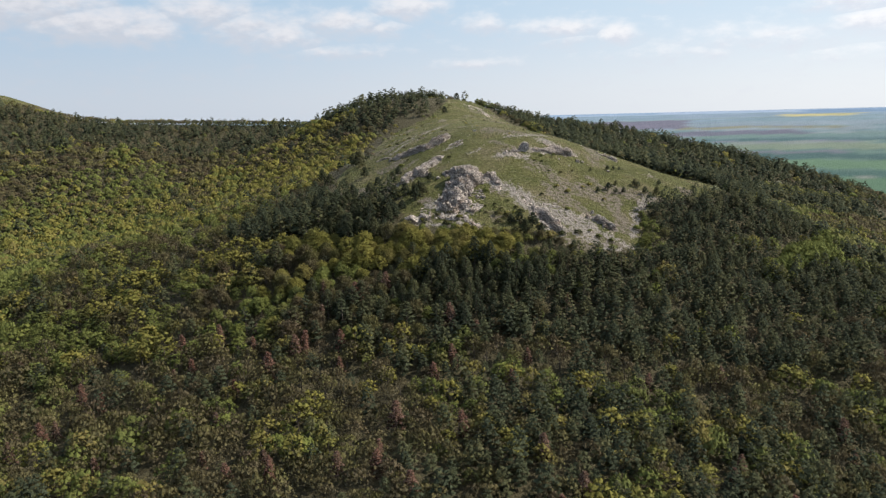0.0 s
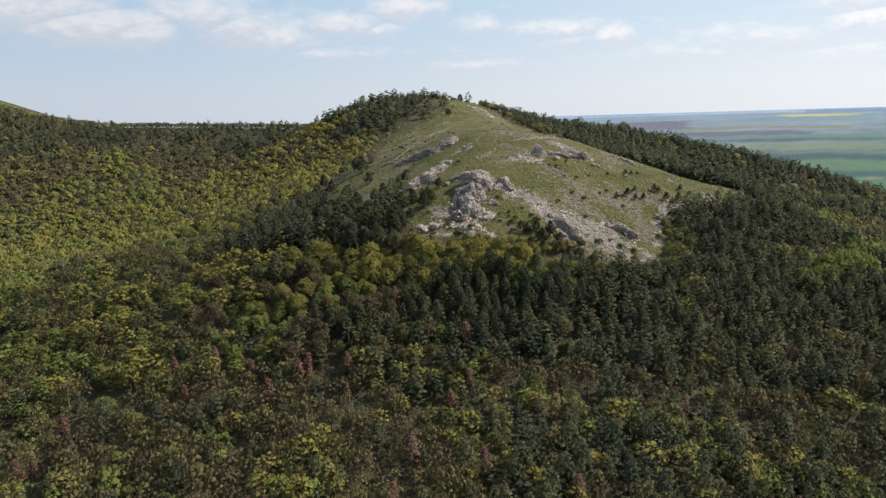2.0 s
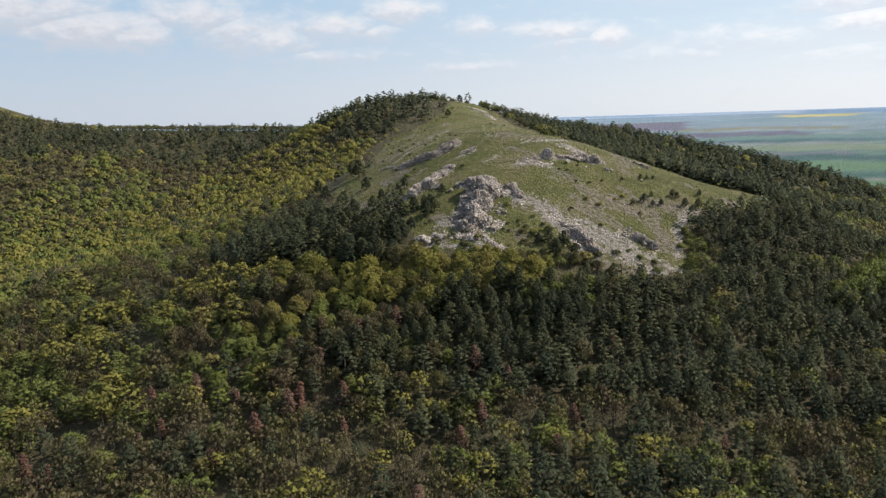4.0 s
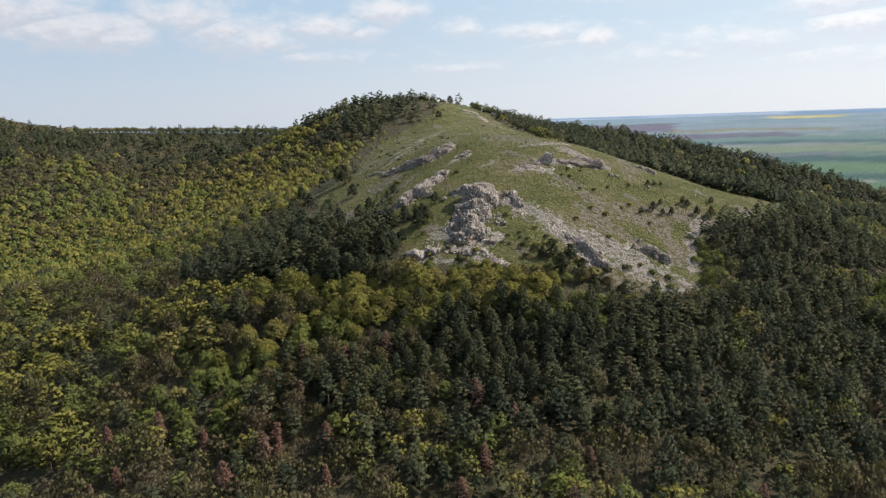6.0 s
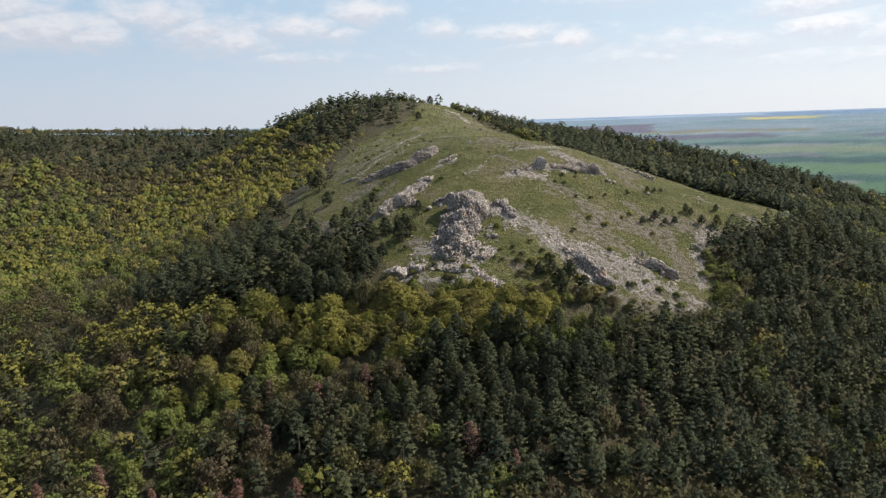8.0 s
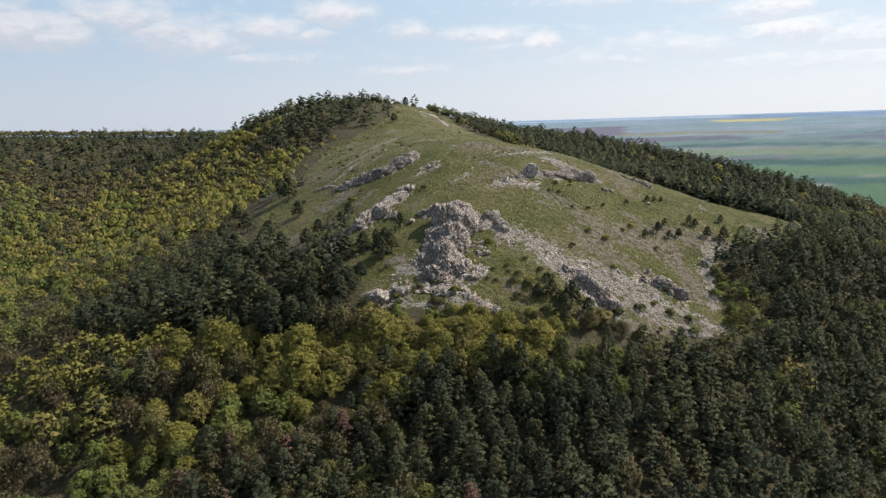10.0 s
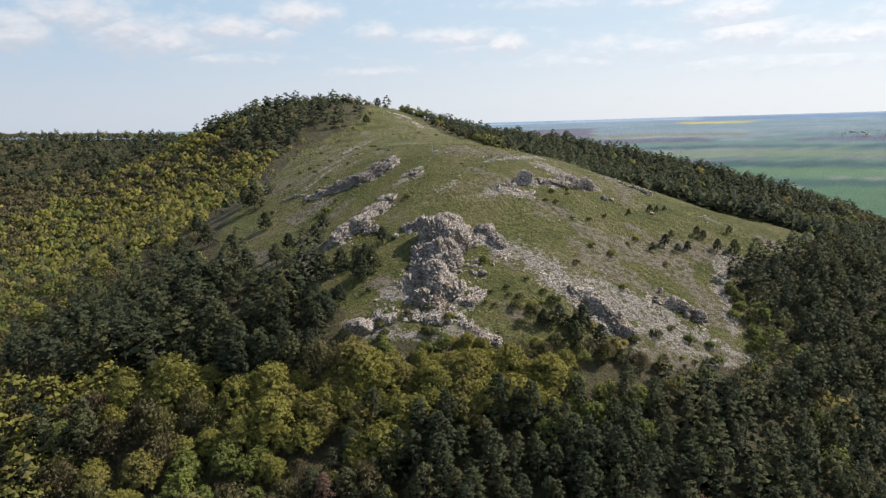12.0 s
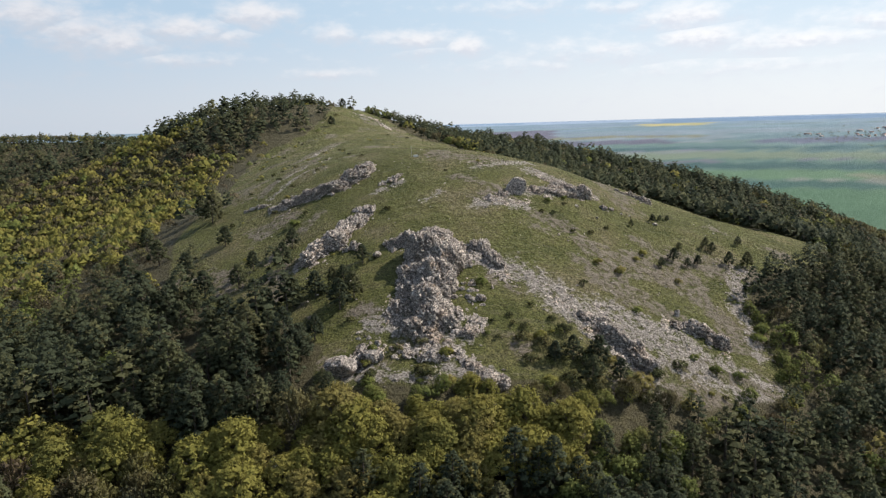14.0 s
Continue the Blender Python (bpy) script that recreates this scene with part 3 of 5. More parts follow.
def broad_shape(rng, n, per, leaf, h=7.5, wide=2.9, start=0.28, tall=0.85, dense=0.55):
    """A broadleaved tree: forked limbs, a domed, uneven crown of separate leafy clumps."""
    fork = h * rng.uniform(0.22, 0.34)
    stem = [pole([(0, 0, -0.6), (0, 0, fork)], [0.2, 0.15], 5)]
    clumps = []
    fine = min(1.0, (17.0 / n) ** 0.5)
    bulge, peak = rng.uniform(0.68, 1.2, 5), rng.uniform(0.85, 1.12, 5)
    h, wide = h * rng.uniform(0.9, 1.12), wide * rng.uniform(0.9, 1.1)
    for i in range(n):
        k = i * 2.399 + rng.uniform(-0.4, 0.4)
        f = (i + 0.5) / n
        up = 1 - f ** 1.15
        arc = k / (2 * math.pi) * 5
        part_way = arc - math.floor(arc)
        one, two = int(math.floor(arc)) % 5, int(math.floor(arc) + 1) % 5
        lobe = bulge[one] * (1 - part_way) + bulge[two] * part_way
        crest_z = 1 + (peak[one] * (1 - part_way) + peak[two] * part_way - 1) * f
        reach = wide * lobe * math.sqrt(max(0.0, 1 - up * up)) * rng.uniform(0.75, 0.98) + 0.1
        z = h * crest_z * (start + (0.93 - start) * (0.2 * rng.uniform(0, 1) + 0.8 * up))
        x, y = reach * math.cos(k), reach * math.sin(k)
        clumps.append((x, y, z, wide * fine * rng.uniform(0.30, 0.46)))
        if i % 6 == 0:
            stem.append(pole([(0, 0, fork * 0.9), (x * 0.5, y * 0.5, (fork + z) * 0.52), (x * 0.95, y * 0.95, z)], [0.1, 0.06, 0.02], 3))
    if n > 30:
        clumps += [(0.55 * x, 0.55 * y, z * 0.86, wide * 0.36) for x, y, z, _ in clumps[::5]]
    return np.concatenate(stem), clump_faces(clumps, per, leaf, rng, tall, dense=dense)


def bud_shape(rng, n, per, leaf, h=7.5, wide=2.8):
    """A tree just coming into leaf: a rounded brush of fine upright twigs with opening buds."""
    stem, crown = broad_shape(rng, n, max(4, per // 2), leaf * 0.8, h, wide, 0.34, 0.85, 0.4 if per > 15 or per < 5 else 0.06)
    m = n * per
    k, f = rng.uniform(0, 2 * math.pi, m), rng.uniform(0, 1, m) ** 0.6
    up = rng.uniform(0.0, 1.0, m)
    rad = wide * f * np.sqrt(1 - 0.8 * up * up)
    base = np.stack([rad * 0.85 * np.cos(k), rad * 0.85 * np.sin(k), h * (0.36 + 0.54 * up * (1 - 0.3 * f))], 1)
    tip = base + np.stack([0.45 * np.cos(k) * f, 0.45 * np.sin(k) * f, rng.uniform(0.5, 1.1, m)], 1) + rng.normal(0, 0.12, (m, 3))
    side = rng.normal(size=(m, 3)) * np.array([1, 1, 0.2])
    side *= (leaf * 0.3) / (np.linalg.norm(side, axis=1)[:, None] + 1e-9)
    slope = np.stack([f * np.cos(k), f * np.sin(k), 0.35 + 0.8 * up], 1)
    twigs = np.stack([base - side, base + side, tip, slope], 1)
    return stem, np.concatenate([crown, twigs])


def soup(name, faces, mat, tone=None):
    n = len(faces)
    slope, faces = (faces[:, 3], faces[:, :3]) if faces.shape[1] == 4 else (np.zeros((n, 3)), faces)
    me = raw_mesh(name, faces.reshape(-1, 3), np.arange(n * 3).reshape(n, 3), [mat])
    a = me.attributes.new("slope", "FLOAT_VECTOR", "POINT")
    a.data.foreach_set("vector", np.repeat(slope, 3, axis=0).astype(np.float32).ravel())
    a = me.attributes.new("tone", "FLOAT", "POINT")
    a.data.foreach_set("value", (np.zeros(n * 3) if tone is None else np.repeat(tone, 3)).astype(np.float32))
    return me


rng = np.random.default_rng(7)
SORTS = {
    "pine": (pine_shape, PINE, "pine_tree", dict(h=8.6, wide=3.1)),
    "oak": (broad_shape, OAK, "oak_tree", dict(h=7.4, wide=3.7, start=0.16)),
    "bud": (bud_shape, BUD, "budding_tree", dict(h=7.4, wide=3.5)),
    "green": (broad_shape, GREEN, "hornbeam_tree", dict(h=5.8, wide=2.7, start=0.12)),
    "red": (pine_shape, RED, "dead_pine_tree", dict(h=8.6, wide=2.2)),
}
LABELS = {
    "pine": "dark green black pine with tiered needle branches in the wood",
    "oak": "young oak in yellow-green spring leaf at the wood's edge",
    "bud": "grey-brown tree with bare twigs and opening buds in the wood",
    "green": "small bright green hornbeam in fresh leaf among darker trees",
    "red": "dead pine with rusty reddish needles standing in the wood",
}
# in the closed wood crowns are lower and spread into each other
CLOSED = {"oak": {"h": 6.4, "wide": 4.3, "start": 0.2}, "bud": {"h": 6.4, "wide": 4.1}, "green": {"h": 5.6, "wide": 3.7, "start": 0.1}}
FULL, NEAR, MID, FAR = {}, {}, {}, {}
for sort, (shape, mat, kind_name, dims) in SORTS.items():
    FULL[sort], NEAR[sort], MID[sort], FAR[sort] = [], [], [], []
    for v in range(6):
        stem, crown = shape(rng, *((150, 13, 0.15) if sort == "oak" else (64, 14, 0.2) if sort == "pine" else (44, 20, 0.2)), **dims)
        FULL[sort].append((soup(kind_name + "_trunk", stem, BARK), soup(kind_name + "_crown", crown, mat)))
        stem, crown = shape(rng, 24, 11, 0.23, **dims)
        NEAR[sort].append((soup(kind_name + "_trunk", stem, BARK), soup(kind_name + "_crown", crown, mat)))
        MID[sort].append(shape(rng, 26, 8, 0.24, **{**dims, **CLOSED.get(sort, {})})[1])
        FAR[sort].append(shape(rng, 11, 4, 0.32, **{**dims, **CLOSED.get(sort, {}), **({"h": 7.8, "wide": 3.5} if sort == "pine" else {})})[1])

# which sort grows where: pine stands as x, y, half width, half depth, strength
PINES = [(-72, 388, 48, 34, 0.93), (-45, 355, 25, 20, 0.9), (-60, 470, 22, 55, 0.6), (80, 296, 112, 36, 0.96), (150, 345, 60, 45, 0.96), (142, 408, 48, 42, 0.97), (190, 370, 80, 60, 0.94), (-18, 280, 28, 20, 0.75),
         (-50, 800, 60, 75, 0.97), (-72, 748, 42, 42, 0.95), (-130, 860, 70, 45, 0.9), (-100, 815, 45, 35, 0.85), (-300, 890, 200, 72, 0.95), (-520, 885, 150, 85, 0.92), (250, 790, 220, 170, 0.94), (170, 590, 90, 140, 0.93),
         (330, 680, 120, 90, 0.85), (-200, 880, 70, 45, 0.9), (150, 470, 50, 40, 0.93), (70, 215, 150, 42, 0.55), (-40, 215, 70, 42, 0.3)]
BRUSH = [(34, 327, 20, 9, 0.9), (105, 250, 34, 10, 0.7), (62, 240, 30, 10, 0.7), (-60, 215, 60, 40, 0.9)]
OAKS = [(-15, 325, 42, 15, 0.9), (-130, 700, 70, 140, 0.6), (-90, 350, 45, 15, 0.7), (-150, 330, 40, 20, 0.35), (-130, 560, 70, 90, 0.4), (-80, 620, 40, 90, 0.5), (60, 200, 60, 30, 0.3), (-250, 600, 150, 150, 0.35)]
GREENS = [(195, 365, 45, 9, 0.9), (250, 420, 40, 12, 0.9), (-330, 560, 120, 90, 0.6), (-150, 240, 90, 60, 0.22), (106, 365, 6, 20, 0.9), (270, 560, 30, 30, 0.8),
          (-230, 440, 70, 60, 0.5), (8, 312, 12, 6, 0.9), (-95, 378, 30, 22, 0.3), (-360, 700, 80, 60, 0.5), (-210, 450, 110, 110, 0.35), (34, 327, 20, 9, 0.7)]


def stand(x, y, patches):
    m = np.zeros(np.shape(x))
    for px, py, wx, wy, k in patches:
        d = np.hypot((x - px) / wx, (y - py) / wy)
        m = np.maximum(m, k * smooth(1.25, 0.75, d))
    return m


def plant(x0, x1, y0, y1, gap):
    """Places for trees, one in every square of a jittered grid."""
    px, py = np.meshgrid(np.arange(x0, x1, gap), np.arange(y0, y1, gap))
    px = px.ravel() + rng.uniform(-0.45, 0.45, px.size) * gap
    py = py.ravel() + rng.uniform(-0.45, 0.45, py.size) * gap
    return px, py


bands = [plant(-160, 160, 30, 150, 7.6), plant(-230, 270, 150, 345, 4.5), plant(-330, 330, 345, 500, 5.1), plant(-440, 400, 500, 690, 6.4), plant(-640, 520, 690, 985, 8.3), plant(98, 420, 335, 720, 4.4)]
tx = np.concatenate([b[0] for b in bands])
ty = np.concatenate([b[1] for b in bands])
grown = np.concatenate([np.full(len(b[0]), g) for b, g in zip(bands, (1.15, 1.0, 1.0, 1.12, 1.28, 0.9))])
extra = np.arange(len(tx)) >= len(tx) - len(bands[-1][0])
tz = bumpy(tx, ty)
edge = open_depth(tx, ty) + 26 * (fbm(tx, ty, 34, 3, 55) - 0.5) * smooth(40, -10, tx)
# thin, scattered growth along the hill's shaded flank, closed wood elsewhere
flank = smooth(352, 375, ty) * smooth(30, -10, tx)
out_of_open = rng.uniform(0, 1, len(tx)) < (1 - flank) * (edge < -1.5) + flank * np.clip(smooth(8, -46, edge) ** 1.1 + 0.05 * (edge < 16), 0, 1)
keep = out_of_open & (tz > 16) & (np.hypot(tx + 655, ty - 1000) > 62) & (np.abs(tx) < 0.68 * np.maximum(ty, 150) + 30)
keep &= ~((tx > 60) & (tx < 130) & (ty > 880))
keep &= ~extra | (along(tx, ty, LANES) > 0.3)
tx, ty, tz, grown = tx[keep], ty[keep], tz[keep], grown[keep]
THICKETS = [(6, 326, 11, 8, 17), (-18, 331, 11, 8, 15), (-42, 334, 9, 6, 9), (-64, 341, 10, 6, 10), (-88, 348, 12, 7, 12), (26, 327, 6, 4, 4)]
crowd = np.zeros(len(tx), bool)
for bx, by, bw, bd, n in THICKETS:
    crowd |= np.hypot((tx - bx) / bw, (ty - by) / bd) < 1.15
tx, ty, grown = tx[~crowd], ty[~crowd], grown[~crowd]
for bx, by, bw, bd, n in THICKETS:
    k, f = np.arange(n) * 2.399, np.sqrt((np.arange(n) + 0.5) / n)
    tx, ty = np.append(tx, bx + bw * f * np.cos(k)), np.append(ty, by + bd * f * np.sin(k))
    grown = np.append(grown, 1.22 - 0.34 * f)
tz = bumpy(tx, ty)
thicket = np.arange(len(tx)) >= len(tx) - sum(row[4] for row in THICKETS)
dice = rng.uniform(0, 1, len(tx))
patchy = fbm(tx, ty, 34, 3, 61)
mosaic = fbm(tx, ty, 26, 3, 83) + rng.normal(0, 0.045, len(tx))
pine_p = (1 - 0.85 * stand(tx, ty, BRUSH)) * np.maximum(stand(tx, ty, PINES) * (1 - 0.9 * stand(tx, ty, GREENS[:2] + GREENS[4:6])), np.where(ty > 420, 0.06, 0.2) * smooth(0.5, 0.62, fbm(tx, ty, 30, 2, 71)) + 0.02)
oak_p, green_p = stand(tx, ty, OAKS), stand(tx, ty, GREENS)
leaning = mosaic - 0.10 * green_p + 0.05 * stand(tx, ty, BRUSH + [(-30, 260, 60, 25, 1.0)]) + 0.035 * smooth(315, 270, ty)
sort_of = np.full(len(tx), "bud", dtype=object)
sort_of[leaning < 0.466] = "oak"
sort_of[leaning < 0.405] = "green"
turned = rng.uniform(0, 1, len(tx))
sort_of[turned < oak_p] = "oak"
sort_of[(turned > 1 - green_p) & (oak_p < 0.5)] = "green"
sort_of[dice < pine_p] = "pine"
sort_of[(sort_of == "pine") & (ty < 360) & (rng.uniform(0, 1, len(tx)) < 0.05)] = "green"
sort_of[thicket] = "oak"
# dead pines standing by themselves
for dx, dy in ((-83, 282), (-97, 279), (0, 252), (-42, 293), (-60, 262), (24, 240)):
    sort_of[np.argmin(np.hypot(tx - dx, ty - dy))] = "red"
lane = along(tx, ty, LANES)
sort_of[lane > 0.35] = "green"
sort_of[(sort_of == "bud") & (rng.uniform(0, 1, len(tx)) < 0.05) & (ty < 345)] = "red"
thinned = (sort_of == "pine") & (ty < 335) & (ty > 150) & (rng.uniform(0, 1, len(tx)) < 0.2)
crowded = thinned | (sort_of != "pine") & (sort_of != "red") & (ty < 500) & (ty > 150) & (lane <= 0.35) & ~thicket & (rng.uniform(0, 1, len(tx)) < 0.40)
tx, ty, tz, grown, sort_of, patchy, lane, thicket = (v[~crowded] for v in (tx, ty, tz, grown, sort_of, patchy, lane, thicket))
grown = np.where((sort_of != "pine") & (sort_of != "red") & (ty < 500) & (ty > 150), grown * 1.3, np.where((ty < 470) & (ty > 150), grown * 1.14, grown))
size = grown * (0.76 + 0.55 * rng.uniform(0, 1, len(tx)) ** 1.6 + 0.25 * (patchy - 0.5))
size = np.where((sort_of == "pine") & (ty < 330), size * 1.08, size)
size = np.where((sort_of == "pine") & (np.hypot(tx + 70, ty - 375) < 60), size * 1.25, size)
size = np.where((sort_of == "pine") & (ty > 500), size * np.where(ty > 690, 0.9, 1.0) * (0.7 + 0.55 * np.abs(np.sin(tx * 12.9 + ty * 78.2))), size)
size = np.where(ty > 690, size * (0.68 + 0.62 * fbm(tx, ty, 24, 2, 97)), size)
size = np.where((ty > 400) & (sort_of != "pine"), grown * (0.85 + 0.3 * rng.uniform(0, 1, len(tx))) * np.where(ty < 500, 0.8, 0.95), size)
size = np.where((ty > 840) & (tx < -150), size * 0.9, size)
size = np.where((ty > 470) & (tx < 40) & (sort_of != "pine"), size * (1 - 0.5 * smooth(-45, -6, open_depth(tx, ty))), size)
front = (open_depth(tx, ty) > -11) & (ty < 352) & ~thicket
size = np.where(front, size * 0.6, size)
size = np.where(lane > 0.35, size * np.where(ty > 500, 1.0, np.where(tx < 130, 0.6, 1.12)), size)
turn = rng.uniform(0, 2 * math.pi, len(tx))
tone = np.where(lane > 0.35, 0.72, rng.uniform(0, 1, len(tx)))
beside = ((ty < 345) & (ty > 150)) | (np.hypot(tx + 15, ty - 200) < 300) & (ty > 150)
close = np.hypot((tx + 15) * 0.75, (ty - 325) * 1.3)

for sort, (shape, mat, kind_name, dims) in SORTS.items():
    ids = np.where(sort_of == sort)[0]
    ids = ids[np.argsort(close[ids])]
    for n, i in enumerate(ids[:290]):
        tree = thing(kind_name, (tx[i], ty[i], tz[i]), LABELS[sort], "tree", "trees of the wood", turn[i], size[i])
        trunk_me, crown_me = (FULL if n < (150 if sort == "pine" else 100 if sort == "oak" else 75) else NEAR)[sort][n % 6]
        part("trunk", trunk_me, tree)
        part("crown", crown_me, tree)
    ids = ids[290:]
    for nm, sel, lib in (("near_woods", ids[beside[ids]], MID), ("far_woods", ids[~beside[ids]], FAR)):
        if not len(sel):
            continue
        faces, tones = [], []
        for v in range(6):
            mine = sel[v::6]
            if not len(mine):
                continue
            base = lib[sort][v]
            c, s = np.cos(turn[mine]), np.sin(turn[mine])
            q = base[None] * size[mine][:, None, None, None]
            r = np.empty((len(mine), *base.shape))
            r[..., 0] = q[..., 0] * c[:, None, None] - q[..., 1] * s[:, None, None]
            r[..., 1] = q[..., 0] * s[:, None, None] + q[..., 1] * c[:, None, None]
            r[..., 2] = q[..., 2]
            r[:, :, :3] += np.stack([tx[mine], ty[mine], tz[mine]], 1)[:, None, None, :]
            faces.append(r.reshape(-1, 4, 3))
            tones.append(np.repeat(tone[mine], len(base)))
        ob = new(kind_name.replace("_tree", "") + "_" + nm, soup(nm, np.concatenate(faces), mat, np.concatenate(tones)))
        tagged(ob, "crowns of many " + kind_name.replace("_", " ") + "s covering the slopes", "woods", kind="stuff")

# ---- limestone: crag, ledges, boulders, loose stones ----


def rock_mesh(name, seed, level=3, cuts=13, sharp=0.22, tall=1.0):
    """A weathered block: a ball cut by random joints, fissured and pitted."""
    r = random.Random(seed)
    bm = bmesh.new()
    bmesh.ops.create_icosphere(bm, subdivisions=level, radius=1.0)
    planes = []
    for _ in range(cuts):
        n = Vector((r.gauss(0, 1), r.gauss(0, 1), r.gauss(0, 0.8))).normalized()
        planes.append((n, r.uniform(0.42, 0.82)))
    off = Vector((seed * 3.7, seed * 1.3, seed * 2.1))
    for v in bm.verts:
        for n, d in planes:
            k = v.co.dot(n) - d
            if k > 0:
                v.co -= n * k * 0.9
        q = v.co
        f = noise.noise(Vector((q.x * 2.2, q.y * 2.2, q.z * 0.8)) + off)
        g = noise.noise(q * 5.0 + off)
        v.co *= 1 - sharp * abs(f) + 0.10 * g
        v.co.z *= tall
    me = bpy.data.meshes.new(name)
    bm.to_mesh(me)
    bm.free()
    me.materials.append(ROCK)
    return me


BLOCKS = [rock_mesh("rock_block", 10 + k, 2, 15, 0.16) for k in range(9)]
PILLARS = [rock_mesh("rock_pillar", 40 + k, 2, 15, 0.2, 1.5) for k in range(6)]
ROUND = [rock_mesh("round_boulder", 70 + k, 4, 6, 0.10) for k in range(3)]
rock_rng = random.Random(5)


def outcrop(name, label, lines, count, lo, hi, sink=0.25, pillars=0.0, flat=0.75, turn=None):
    """Blocks crowded along lines x0, y0, x1, y1, half width."""
    cx, cy = lines[0][0], lines[0][1]
    base = thing(name, (cx, cy, ground_z(cx, cy) - 0.3), label, "rock", "limestone outcrops of the hill")
    weights = [math.hypot(b - a2, c - d2_) * w + w * w for a2, d2_, b, c, w in lines]
    for _ in range(count):
        ax, ay, bx, by, w = rock_rng.choices(lines, weights)[0]
        t = rock_rng.random()
        a, rr = rock_rng.uniform(0, 6.28), w * abs(rock_rng.gauss(0, 0.75))
        x, y = ax + t * (bx - ax) + rr * math.cos(a), ay + t * (by - ay) + rr * math.sin(a)
        s = lo + (hi - lo) * rock_rng.random() ** 2.2
        tall = rock_rng.random() < pillars
        ob = part("rock", rock_rng.choice(PILLARS if tall else BLOCKS), base)
        z = ground_z(x, y) + s * (0.35 if tall else 0.0) - sink * s
        way = rock_rng.uniform(0, 6.28) if turn is None else turn + rock_rng.gauss(0, 0.3)
        ob.matrix_basis = Matrix.Translation((x - cx, y - cy, z - base.location.z)) @ Euler((rock_rng.gauss(0, 0.16), rock_rng.gauss(0, 0.16), way)).to_matrix().to_4x4() @ Matrix.Diagonal(
            (s * rock_rng.uniform(0.9, 1.5), s * rock_rng.uniform(0.7, 1.1), s * (1.0 if tall else flat * rock_rng.uniform(0.7, 1.3)), 1))
    return base



def cells(x, y, g, seed):
    """Irregular joint blocks: distance to the nearest joint and a number from 0 to 1 for each block."""
    ix, iy = np.floor(x / g), np.floor(y / g)
    d1, d2_, who = np.full(x.shape, 1e9), np.full(x.shape, 1e9), np.zeros(x.shape)
    for ox in (-1, 0, 1):
        for oy in (-1, 0, 1):
            cx, cy = ix + ox, iy + oy
            px, py = (cx + 0.1 + 0.8 * lattice(cx, cy, seed)) * g, (cy + 0.1 + 0.8 * lattice(cx, cy, seed + 1)) * g
            d = np.hypot(x - px, y - py)
            first = d < d1
            d2_ = np.where(first, d1, np.minimum(d2_, d))
            who = np.where(first, lattice(cx, cy, seed + 2), who)
            d1 = np.where(first, d, d1)
    return (d2_ - d1) * 0.5, who


